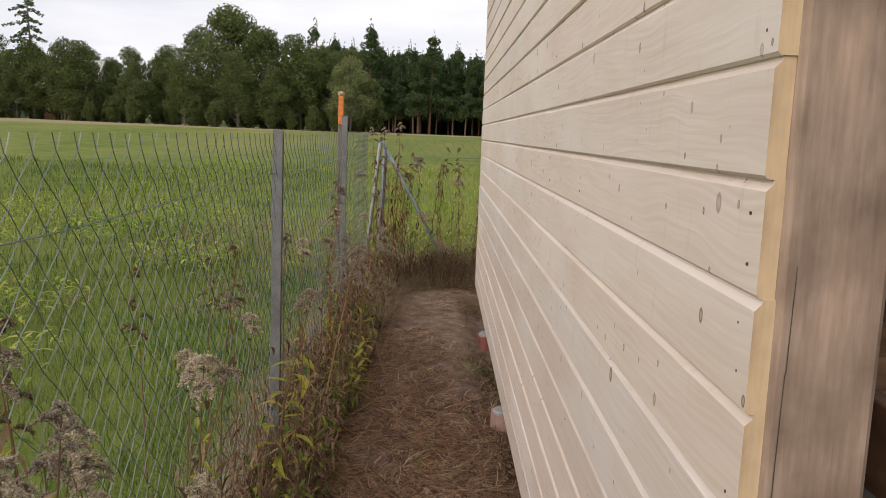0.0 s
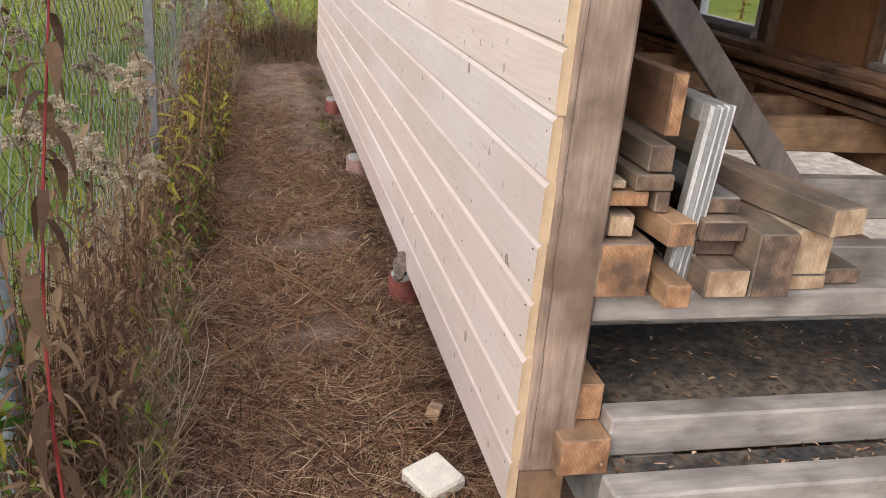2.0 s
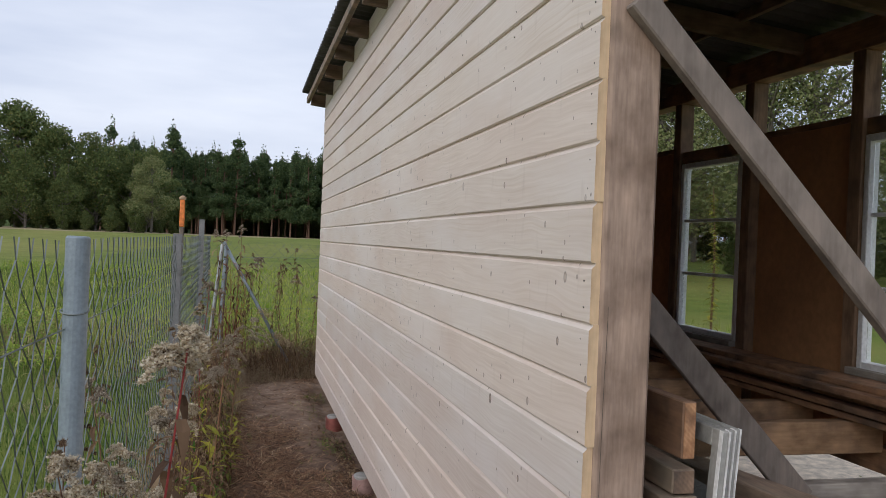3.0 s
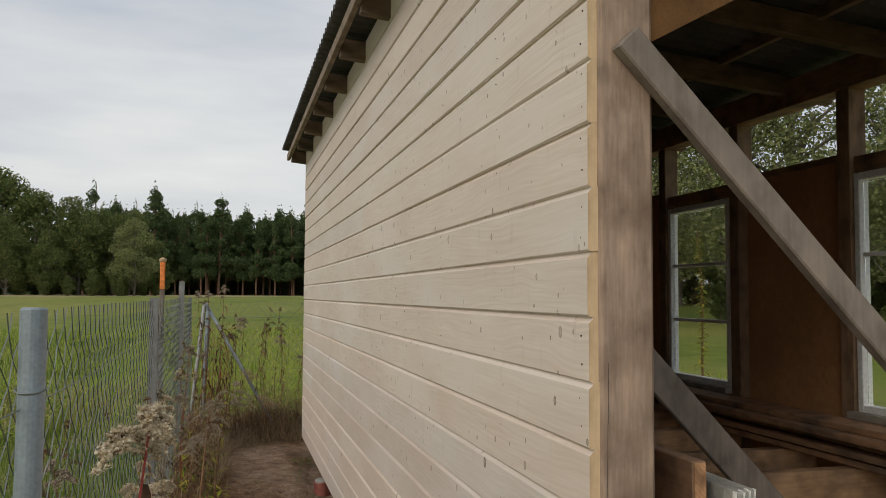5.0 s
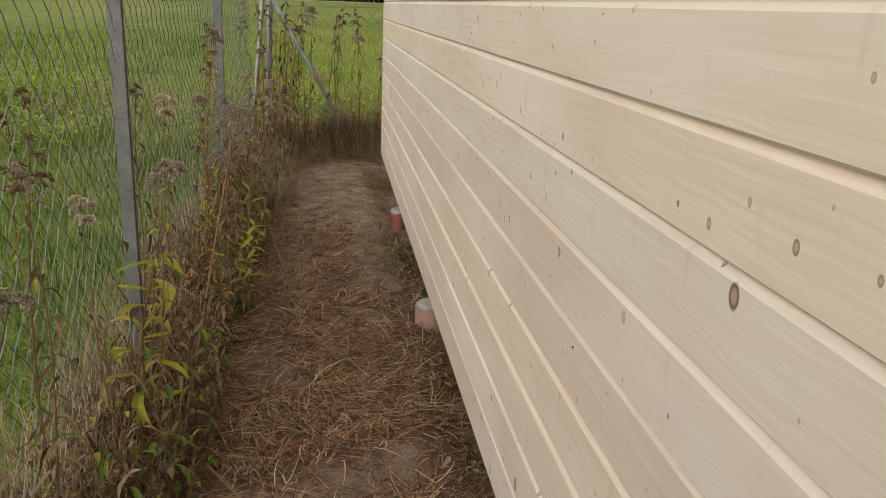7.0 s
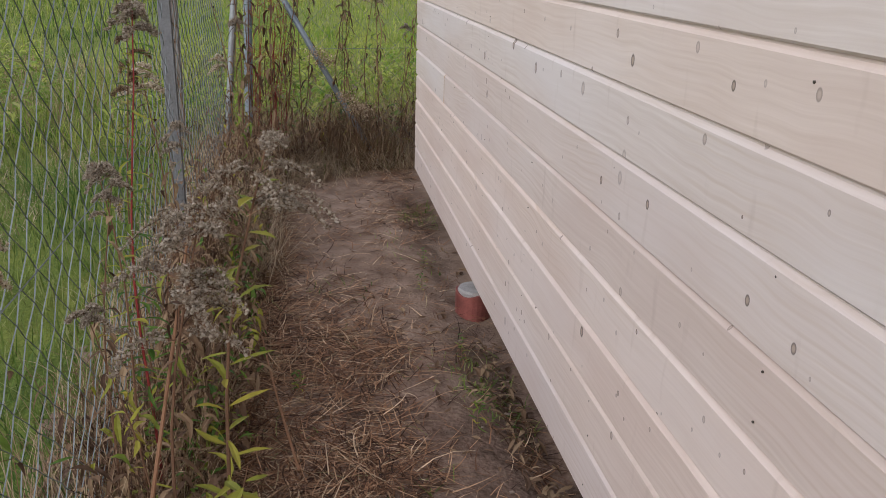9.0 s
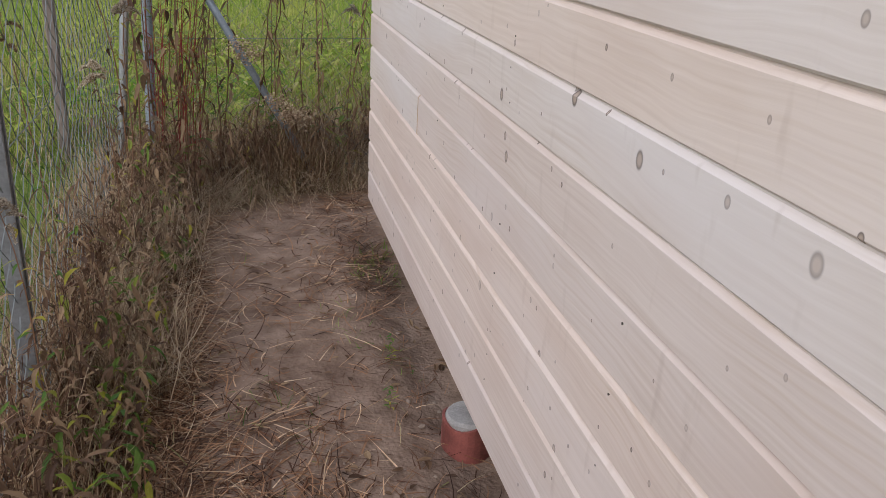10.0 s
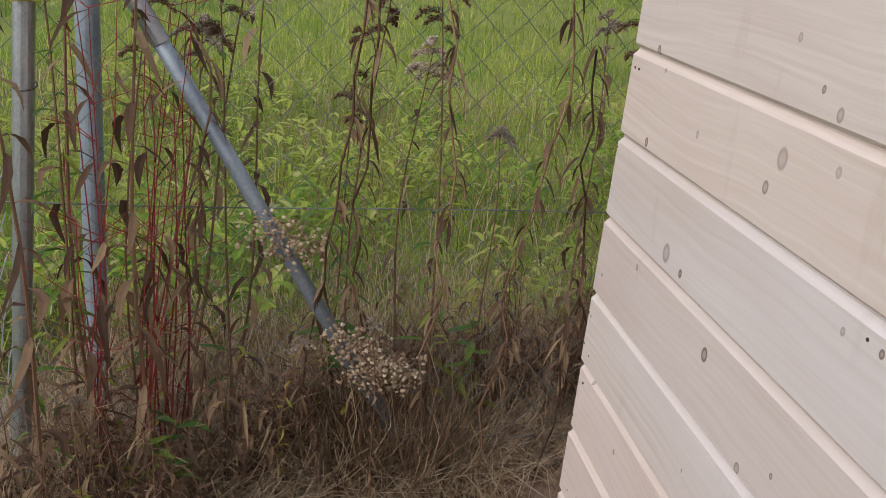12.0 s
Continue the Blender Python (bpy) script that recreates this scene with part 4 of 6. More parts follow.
part("wire_mesh", chain_link((FX, -2.6, 0), (FX + 0.01, FEND, 0), 1.44), "wire", fence, "grey galvanised diamond mesh")
part("wire_mesh", chain_link((FX + 0.02, FEND, 0), (4.2, FEND + 0.05, 0), 1.40), "wire", fence, "grey galvanised diamond mesh")
for z in (0.12, 0.75, 1.30):
    pts = [(FX + 0.012, y, z + 0.01 * math.sin(y * 2.1 + z)) for y in np.linspace(-2.6, FEND, 30)]
    part("tension_wire", Shape().tube(pts, 0.0016, 4, False), "wire", fence)
    pts = [(x, FEND + 0.03, z - 0.03 + 0.008 * math.sin(x * 3)) for x in np.linspace(FX, 4.2, 20)]
    part("tension_wire", Shape().tube(pts, 0.0016, 4, False), "wire", fence)


def round_post(x, y, top, r, mat, lean=(0, 0)):
    p = Shape().tube([(x, y, -0.25), (x + lean[0] * 0.98, y + lean[1] * 0.98, top - 0.004), (x + lean[0], y + lean[1], top)], [r, r, r * 0.86], 20)
    return part("post", p, mat, fence, smooth=False)


def channel_post(x, y, top, w, mat):
    """A lipped steel channel, open towards the path."""
    h, t, lip = w / 2, 0.005, 0.010
    ring = [(-h, -h), (h, -h), (h, -h + lip), (h - t, -h + lip), (h - t, -h + t), (-h + t, -h + t), (-h + t, h - t), (h - t, h - t), (h - t, h - lip), (h, h - lip), (h, h), (-h, h)]
    n = len(ring)
    s = Shape().add([(x + a, y + b, -0.2) for a, b in ring] + [(x + a, y + b, top) for a, b in ring], [(i, (i + 1) % n, n + (i + 1) % n, n + i) for i in range(n)] + [tuple(range(n, 2 * n))])
    return part("post", s, mat, fence)


a = round_post(-0.718, 0.92, 1.483, 0.0235, "bluezinc", (0.004, 0.0))
part("wire_tie", Shape().tube([(-0.716 + 0.026 * math.cos(t), 0.92 + 0.026 * math.sin(t), 1.335 + 0.006 * math.sin(t)) for t in np.linspace(0, 6.3, 18)], 0.0018, 5, False), "wire", a)
channel_post(-0.728, 3.60, 1.492, 0.042, "dullzinc")
channel_post(-0.735, 6.14, 1.612, 0.040, "dullzinc")
round_post(-0.725, -1.78, 1.48, 0.0235, "bluezinc")
c = round_post(-0.78, 8.17, 1.40, 0.020, "zinc", (0.165, 0.0))
for z in (0.02, 0.32, 0.98):
    x = -0.78 + 0.165 * (z + 0.25) / 1.65
    part("wire_tie", Shape().tube([(x + 0.022 * math.cos(t), 8.17 + 0.022 * math.sin(t), z + 0.006 * math.sin(t)) for t in np.linspace(0, 6.3, 16)], 0.0018, 5, False), "nail", c)
round_post(-0.64, 8.42, 1.36, 0.026, "bluezinc", (0.06, 0.0))
round_post(2.1, FEND + 0.04, 1.42, 0.022, "bluezinc")
part("brace_tube", Shape().tube([(-0.61, 8.22, 1.42), (0.225, 8.22, -0.06)], 0.0175, 16), "bluezinc", fence, "slanting grey steel brace tube", smooth=True)
part("brace_sleeve", Shape().tube([(-0.4859, 8.22, 1.20), (-0.4114, 8.22, 1.068)], 0.02, 16), "zinc", fence, "shiny steel sleeve on the brace")
stake = thing("marker_stake", (-1.07, 8.64, 0), "grey timber stake with flaking orange painted tip", "stake")
part("stake_shaft", Shape().box((-1.095, 8.615, -0.2), (-1.045, 8.665, 1.56), 0.008), "grey_z", stake)
part("painted_tip", Shape().box((-1.096, 8.614, 1.561), (-1.044, 8.666, 1.86), 0.008), "orange", stake, "flaking orange paint")
part("stake_cap", Shape().tube([(-1.07, 8.64, 1.861), (-1.07, 8.64, 1.885), (-1.07, 8.64, 1.905)], [0.036, 0.038, 0.012], 12), "cut_pale", stake, "battered pale timber cap")


# ---- weeds ----
def fluffy_head(s, tip, way, length, spread, count, size):
    """A seed plume: arching side branches that droop, their upper side crowded with small tufts."""
    twigs = Shape()
    way = Vector(way).normalized()
    for i in range(count):
        t = rnd.uniform(0.0, 1.0)
        root = Vector(tip) - way * length * t
        a = i * 2.4 + rnd.uniform(-0.5, 0.5)
        reach = spread * (0.3 + 0.7 * t) * rnd.uniform(0.55, 1.15)
        out = Vector((math.cos(a), math.sin(a), 0))
        arc = [root + out * reach * u + Vector((0, 0, reach * (0.75 * u - 0.95 * u * u))) for u in np.linspace(0, 1, 6)]
        twigs.tube(arc, [0.0013, 0.0012, 0.001, 0.0009, 0.0008, 0.0006], 3, False)
        for k in range(80):
            u = 0.2 + 0.8 * k / 79
            f = min(4, int(u * 5))
            c = arc[f].lerp(arc[f + 1], u * 5 - f)
            wide = size * (1.25 if u < 0.85 else 0.7)
            q = c + Vector((rnd.gauss(0, 0.36), rnd.gauss(0, 0.36), rnd.uniform(-0.15, 0.85))) * wide
            s.blob(q, size * rnd.uniform(0.14, 0.30), 0.85, 0.6)
            s.tuft(q, size * rnd.uniform(0.4, 0.7), 7)
            twigs.tube([c, q], [0.0005, 0.0004], 3, False)
    return twigs


def weed(label, tall, stem_mat, leaf_mat, leaves, leaf_len, leaf_w, droop, head=0, spread=0.1, size=0.009, lean=0.12, r=0.0035, fill="fluff", toward=None, plume=0.2):
    """One tall weed at the origin: stem, leaves, and a plume where it has one."""
    w = thing("goldenrod", (0, 0, 0), label, "weed", "weeds along the fence")
    a = rnd.uniform(0, 6.28) if toward is None else toward
    pts = [Vector((math.cos(a) * lean * (t ** 1.6) + 0.012 * math.sin(7 * t + a), math.sin(a) * lean * (t ** 1.6) + 0.012 * math.cos(6 * t), tall * t)) for t in np.linspace(0, 1, 9)]
    pts[0].z = -0.05
    part("stem", Shape().tube(pts, [r * (1.1 - 0.75 * i / 8) for i in range(9)], 5), stem_mat, w)
    if leaves:
        s = Shape()
        for i in range(leaves):
            t = 0.12 + 0.83 * (i + rnd.random()) / leaves
            k = min(7, int(t * 8))
            p = pts[k].lerp(pts[k + 1], t * 8 - k)
            b = i * 2.4 + rnd.uniform(-0.4, 0.4)
            L = leaf_len * rnd.uniform(0.6, 1.2) * (1.1 - 0.5 * t)
            s.leaf(p, (math.cos(b), math.sin(b), rnd.uniform(-0.2, 0.7)), L, leaf_w * rnd.uniform(0.7, 1.2), droop * rnd.uniform(0.6, 1.3), curl=rnd.uniform(-0.3, 0.3))
        part("foliage", s, leaf_mat, w, kind="stuff")
    if head:
        s = Shape()
        twigs = fluffy_head(s, pts[-1] + Vector((0, 0, 0.02)), pts[-1] - pts[-2], tall * plume, spread, head, size)
        part("plume", s, fill, w, "faded fluffy seed plume", kind="stuff")
        part("plume_twig", twigs, "deadstem", w, kind="stuff")
    return w


def dead_bush(label, tall, stems, spread, mat="deadstem", leafy=0, head=0):
    """A bunch of thin dead stalks from one root, with twigs and withered leaves."""
    w = thing("dead_weed", (0, 0, 0), label, "weed", "weeds along the fence")
    s, lf, fl = Shape(), Shape(), Shape()
    for i in range(stems):
        a, L = rnd.uniform(0, 6.28), tall * rnd.uniform(0.5, 1.0)
        out = spread * rnd.uniform(0.2, 1.0)
        pts = [Vector((math.cos(a) * out * t ** 1.4 + 0.02 * math.sin(5 * t + i), math.sin(a) * out * t ** 1.4 + 0.02 * math.cos(4 * t + 2 * i), L * t - 0.02)) for t in np.linspace(0, 1, 6)]
        s.tube(pts, [0.0028, 0.0025, 0.0021, 0.0017, 0.0013, 0.0008], 4, False)
        for k in range(2, 6):
            for _ in range(2):
                b = rnd.uniform(0, 6.28)
                q = pts[k] + Vector((math.cos(b), math.sin(b), rnd.uniform(0.2, 1.0))) * rnd.uniform(0.03, 0.11)
                s.tube([pts[k], q], [0.0011, 0.0006], 3, False)
                if rnd.random() < head:
                    for _ in range(3):
                        fl.tuft(q + Vector((rnd.uniform(-1, 1), rnd.uniform(-1, 1), rnd.uniform(-1, 1))) * 0.009, 0.008, 6)
            for _ in range(leafy):
                b = rnd.uniform(0, 6.28)
                lf.leaf(pts[k - 1].lerp(pts[k], rnd.random()), (math.cos(b), math.sin(b), rnd.uniform(-0.6, 0.4)), rnd.uniform(0.04, 0.09), rnd.uniform(0.008, 0.018), rnd.uniform(0.5, 1.1), curl=rnd.uniform(-0.2, 0.2))
    part("dry_stem", s, mat, w, kind="stuff")
    if lf.v:
        part("withered_foliage", lf, "deadleaf", w, kind="stuff")
    if fl.v:
        part("seed_fluff", fl, "fluff", w, kind="stuff")
    return w


def put(template, x, y, turn=0.0, size=1.0, tilt=0.0, first=False):
    m = pose(x, y, height(x, y) - 0.01, tilt * math.cos(turn), tilt * math.sin(turn), math.degrees(turn)) @ Matrix.Scale(size, 4)
    if first:
        template.matrix_basis = m
        return template
    return copy_thing(template, m)


def sow(templates, places):
    """Set out copies; each template itself takes the first place that falls to it."""
    used = set()
    for i, (x, y, size) in enumerate(places):
        t = templates[i % len(templates)]
        put(t, x, y, rnd.uniform(0, 6.28), size, rnd.uniform(-7, 7), t not in used)
        used.add(t)


# single weeds that stand out
red_giant = weed("tall dry goldenrod with red stalk, withered leaves and fluffy head", 1.37, "redstem", "deadleaf", 46, 0.085, 0.021, 1.5, 9, 0.085, 0.0125, 0.05, 0.0045, fill="creamfluff", toward=0.2, plume=0.05)
put(red_giant, -0.53, 0.46, 0.0, 0.995, 0, True)
yellow_weed = weed("half-dry goldenrod with yellow leaves and broad pale plume", 0.98, "deadstem", "yellowleaf", 30, 0.12, 0.018, 0.15, 15, 0.23, 0.0125, 0.12, 0.005, toward=0.1, plume=0.20)
yellow_weed.matrix_basis = pose(-0.46, 4.52, GROUND, 0, 0, 0)
spray = weed("dry goldenrod with wide arching pale sprays", 0.90, "deadstem", "deadleaf", 16, 0.08, 0.014, 0.8, 14, 0.19, 0.012, 0.08, 0.0045, toward=0.0, plume=0.24)
spray.matrix_basis = pose(-0.52, 4.30, GROUND, 0, 0, 0)
green_top = weed("tall goldenrod with dense green leaves and faded head", 1.20, "redstem", "greenleaf", 95, 0.085, 0.010, 0.25, 9, 0.07, 0.010, 0.05, 0.004, toward=1.0, plume=0.06)
green_top.matrix_basis = pose(-0.65, 4.86, GROUND, 0, 0, 0)
plume_a = weed("dry goldenrod with withered leaves and pale fluffy plume", 0.95, "deadstem", "deadleaf", 18, 0.07, 0.012, 0.9, 13, 0.085, 0.0095, 0.08, fill="creamfluff", plume=0.10)
plume_b = weed("yellowing goldenrod with fluffy seed head", 0.86, "deadstem", "yellowleaf", 16, 0.08, 0.013, 0.5, 11, 0.09, 0.008, 0.10, plume=0.09)
plume_c = weed("tall brown goldenrod with drooping dry leaves", 1.12, "deadstem", "deadleaf", 30, 0.085, 0.014, 1.0, 8, 0.065, 0.0075, 0.07, plume=0.09)
plume_d = weed("green goldenrod with narrow leaves and withered head", 1.16, "deadstem", "greenleaf", 34, 0.085, 0.012, 0.4, 8, 0.06, 0.0075, 0.06, 0.003, "deadleaf")
shoot = weed("green leafy young shoot", 0.42, "deadstem", "greenleaf", 18, 0.13, 0.026, 0.2, 0, lean=0.04)
yellow_shoot = weed("yellow-green leafy shoot with drooping leaves", 0.50, "deadstem", "yellowleaf", 24, 0.12, 0.022, 0.35, 0, lean=0.07)
red_stand = dead_bush("dense stand of dry red-brown stalks", 0.85, 12, 0.10, "deadstem", leafy=2)
sow([yellow_shoot], [(-0.77, 0.74, 1.1), (-0.72, 1.0, 1.1), (-0.45, 4.36, 0.85), (-0.52, 4.2, 0.6)])
sow([red_stand], [(-0.62, 0.95, 1.0), (-0.66, 1.1, 1.0), (-0.60, 1.2, 0.9), (-0.68, 0.98, 1.1), (-0.64, 1.3, 0.9), (-0.57, 1.08, 0.8), (-0.66, 0.84, 0.9), (-0.62, 1.45, 0.8), (-0.6, 1.7, 0.8), (-0.62, 1.95, 0.85)])
for spot in ((plume_c, -0.67, 4.55, 0.8), (plume_b, -0.56, 4.45, 0.85), (plume_a, -0.60, 0.75, 1.15), (plume_c, -0.44, 8.05, 1.45), (plume_c, -0.56, 8.1, 1.4), (plume_c, -0.62, 7.95, 1.38), (plume_b, -0.60, 3.12, 1.05), (yellow_shoot, -0.60, 3.05, 1.35), (plume_a, -0.64, 1.26, 1.0), (plume_a, -0.70, 1.36, 0.97), (plume_a, -0.62, 1.98, 0.96), (plume_c, -0.66, 1.24, 1.02), (plume_a, -0.58, 1.42, 0.92), (plume_a, -0.63, 1.05, 1.0), (plume_b, -0.70, 1.62, 0.95), (plume_b, -0.70, 0.34, 1.05), (plume_d, -0.66, 0.12, 0.85), (shoot, -0.72, 0.42, 0.9), (shoot, -0.76, 0.84, 1.5), (shoot, -0.74, 1.0, 1.6), (plume_d, -0.70, 0.88, 0.95), (plume_d, -0.28, 8.26, 1.15), (plume_d, -0.02, 8.24, 1.2), (plume_d, 0.2, 8.26, 1.2), (plume_d, -0.5, 8.2, 1.15), (shoot, -0.42, 8.05, 0.9), (shoot, 0.0, 8.3, 1.1), (shoot, 0.3, 8.35, 1.0)):
    put(*spot[:3], rnd.uniform(0, 6.28), spot[3])
sow([plume_a, plume_b, plume_c, plume_d], [
    (-0.60, 1.88, 1.02), (-0.66, 1.28, 1.04), (-0.62, 1.12, 1.0), (-0.80, 1.45, 0.98), (-0.57, 1.60, 0.78), (-0.68, 2.05, 0.95), (-0.64, 2.42, 0.9), (-0.84, 2.3, 0.95),
    (-0.62, 2.9, 0.85), (-0.66, 3.25, 0.95), (-0.56, 3.02, 0.8), (-0.86, 3.0, 0.9), (-0.66, 3.92, 0.98), (-0.62, 4.65, 1.0), (-0.58, 4.95, 0.8), (-0.67, 5.05, 1.05),
    (-0.70, 5.5, 1.0), (-0.63, 5.9, 0.82), (-0.55, 6.3, 0.6), (-0.70, 6.65, 1.0), (-0.62, 7.1, 0.85), (-0.66, 7.55, 1.05), (-0.70, 0.55, 0.95), (-0.62, -0.05, 0.9),
    (-0.64, 7.85, 1.2), (-0.46, 8.28, 1.25), (-0.30, 8.36, 1.15), (-0.06, 8.36, 1.0), (0.12, 8.42, 1.1), (0.36, 8.4, 0.95), (0.6, 8.36, 1.05), (-0.60, 8.1, 1.3),
    (-0.42, 8.46, 1.3), (-0.18, 8.12, 0.55), (0.05, 8.05, 0.5), (0.7, 8.28, 1.2), (0.92, 8.22, 1.1), (-0.52, 7.95, 0.5), (-0.74, 3.72, 0.9), (-0.72, 2.62, 1.0)])
sow([shoot], [(-0.64, 3.45, 0.8), (-0.62, 5.2, 1.0), (-0.52, 5.05, 0.75), (-0.74, 0.55, 0.9), (-0.9, 4.4, 1.0), (-0.05, 3.55, 0.35), (0.0, 3.8, 0.3), (0.22, 5.15, 0.4), (0.26, 5.6, 0.35), (0.2, 6.2, 0.3), (0.25, 6.5, 0.35), (-0.3, 5.4, 0.3)])

bush_a = dead_bush("bunch of thin dead brown stalks", 0.62, 9, 0.16, leafy=1)
bush_b = dead_bush("dark tangled dead weed with withered leaves", 0.50, 10, 0.20, leafy=2)
bush_c = dead_bush("tall dead stalks with seed tufts", 0.95, 6, 0.14, leafy=1, head=0.12)
red_bush = dead_bush("cluster of red-brown upright stalks", 1.15, 7, 0.10, "redstem", leafy=1)
places = []
for y in np.arange(0.1, 8.1, 0.105):
    places.append((-0.65 + 0.14 * noise.noise((2.0, y * 1.4, 3.0)) + rnd.uniform(-0.12, 0.06), y + rnd.uniform(-0.08, 0.08), rnd.uniform(0.6, 1.1)))
sow([bush_a, bush_b, bush_a, bush_c, bush_b], places)
sow([red_bush], [(-0.50, 8.16, 1.15), (-0.56, 8.10, 1.0), (-0.42, 8.24, 0.95)])
corner = [(x, 8.46 - 0.9 * max(0.0, 0.15 - x) + rnd.uniform(-0.1, 0.15), rnd.uniform(0.6, 1.05)) for x in np.linspace(-0.62, 1.0, 44)]
sow([bush_a, bush_b, bush_c], corner)
sow([bush_b, bush_a], [(0.30 + rnd.uniform(-0.05, 0.03), y + rnd.uniform(-0.1, 0.1), rnd.uniform(0.2, 0.42)) for y in np.arange(1.7, 7.2, 0.3)])
sow([bush_a], [(rnd.uniform(-0.35, 0.15), rnd.uniform(1.4, 7.2), rnd.uniform(0.12, 0.28)) for _ in range(16)])
for x, y, k in ((0.0, 8.12, 0.75), (0.08, 8.1, 0.7), (0.16, 8.16, 0.8), (-0.1, 8.08, 0.7), (0.24, 8.18, 0.7), (-0.2, 8.1, 0.65), (0.05, 8.18, 0.9), (-0.3, 8.02, 0.7), (0.14, 8.06, 0.5), (0.06, 8.05, 0.85), (-0.05, 8.1, 1.05), (-0.15, 8.05, 1.0), (0.02, 8.14, 1.1), (0.12, 8.12, 0.9), (-0.24, 8.12, 1.1)):
    put(bush_b, x, y + 0.13, rnd.uniform(0, 6.28), k)
# seed heads heaped at the foot of the brace
heap = Shape()
for cx, cy, cz, spread, count in ((0.05, 8.12, 0.38, 0.038, 420), (-0.02, 8.13, 0.44, 0.03, 200), (0.10, 8.14, 0.35, 0.03, 160), (-0.14, 8.17, 0.66, 0.035, 180), (-0.19, 8.17, 0.70, 0.03, 90)):
    for _ in range(count):
        heap.blob((cx + rnd.gauss(0, spread), cy + rnd.gauss(0, spread * 0.6), cz + rnd.gauss(0, spread * 0.6)), rnd.uniform(0.0028, 0.0055), 0.85, 0.5)
single("seed_heads", heap, "palegrass", "clusters of pale fluffy seed heads hanging on dead stalks", "seed heads", kind="stuff")
# withered vines on the end fence
vine = Shape()
vine_leaf = Shape()
for x in (-0.35, -0.1, 0.06, 0.12, 0.38, 0.52, 0.62, 0.9):
    px, tall = x, rnd.uniform(1.0, 1.5)
    pts = []
    for t in np.linspace(0, 1, 14):
        px += rnd.uniform(-0.03, 0.03)
        pts.append(Vector((px, 8.20 + rnd.uniform(-0.03, 0.03), tall * t)))
    vine.tube(pts, 0.0025, 4, False)
    for p in pts[3:]:
        for _ in range(5):
            b = rnd.uniform(0, 6.28)
            vine_leaf.leaf(p + Vector((0, 0, rnd.uniform(-0.04, 0.04))), (math.cos(b), math.sin(b) * 0.6, rnd.uniform(-1, 0.2)), rnd.uniform(0.03, 0.065), rnd.uniform(0.007, 0.014), 0.9, curl=rnd.uniform(-0.2, 0.2))
climber = thing("withered_vine", (0, 8.2, 0), "withered climbing vines with drooping leaves on the end fence", "vine")
part("vine_stem", vine, "deadstem", climber, kind="stuff")
part("vine_foliage", vine_leaf, "deadleaf", climber, kind="stuff")
# long fallen stalks
for a, b, c, r in (((-0.53, 3.35, 0.0), (-0.50, 3.9, 0.42), (-0.48, 4.6, 0.80), 0.0045), ((-0.15, 2.6, 0.0), (0.05, 2.2, 0.03), (0.26, 1.75, 0.01), 0.004), ((-0.40, 1.75, 0.0), (-0.05, 2.1, 0.05), (0.22, 2.42, 0.03), 0.0035), ((-0.42, 3.0, 0.01), (-0.2, 2.6, 0.06), (0.02, 2.3, 0.02), 0.004), ((-0.30, 4.9, 0.01), (-0.42, 5.5, 0.05), (-0.48, 6.1, 0.03), 0.004), ((-0.33, 1.62, -0.02), (-0.32, 1.63, 0.12), (-0.32, 1.63, 0.22), 0.004), ((-0.10, 1.75, -0.02), (-0.10, 1.75, 0.1), (-0.095, 1.76, 0.2), 0.004)):
    pts = [Vector(a).lerp(Vector(b), t).lerp(Vector(b).lerp(Vector(c), t), t) for t in np.linspace(0, 1, 7)]
    tagged(single("fallen_stalk", Shape().tube(pts, [r * (1.1 - 0.09 * i) for i in range(7)], 6), "straw", "long dry leaning stalk", "stalk"), group="fallen stalks")


# ---- straw, dry grass and meadow grass ----
def heights(x, y):
    return np.array([height(a, b) for a, b in zip(x, y)])


def cover(name, n, region, up, length, width, droop, segments, material, label, lift=0.0, keep=None, swirl=False, grow=None):
    x, y = rng.uniform(region[0], region[1], n), rng.uniform(region[2], region[3], n)
    if keep is not None:
        k = keep(x, y)
        x, y = x[k], y[k]
    n = len(x)
    a = rng.uniform(0, 2 * np.pi, n)
    if swirl:
        a = np.array([4.0 * noise.noise((p * 2.5, q * 1.6, 12.0)) for p, q in zip(x, y)]) + rng.normal(0, 0.95, n) + np.pi * rng.integers(0, 2, n)
    tilt = rng.uniform(up[0], up[1], n)
    way = np.stack([np.cos(a) * np.cos(tilt), np.sin(a) * np.cos(tilt), np.sin(tilt)], 1)
    base = np.stack([x, y, heights(x, y) + rng.uniform(0.0, 0.012, n)], 1)
    L = rng.uniform(length[0], length[1], n) * rng.uniform(0.7, 1.0, n)
    if grow is not None:
        L *= grow(x, y)
    bend = np.stack([-np.sin(a), np.cos(a), 0.3 * np.ones(n)], 1) * rng.uniform(-lift, lift, n)[:, None]
    if lift:
        bend[:, 2] = np.abs(bend[:, 2])
    me = strips(name, base, way, L, rng.uniform(width[0], width[1], n), rng.uniform(droop[0], droop[1], n), segments, material, bend if lift else None)
    return tagged(new(name, me), label, "grass", kind="stuff")


def hedge(x, y):
    """Uneven clumps along the fence that thin out towards the path."""
    reach = np.array([-0.43 + 0.16 * noise.noise((2.0, b * 1.4, 3.0)) + 0.07 * noise.noise((a * 5, b * 5, 6.0)) for a, b in zip(x, y)])
    return x + rng.normal(0, 0.035, len(x)) < reach


def hedge_growth(x, y):
    reach = np.array([-0.43 + 0.16 * noise.noise((2.0, b * 1.4, 3.0)) for b in y])
    return np.clip((reach + 0.05 - x) / 0.22, 0.25, 1.0)


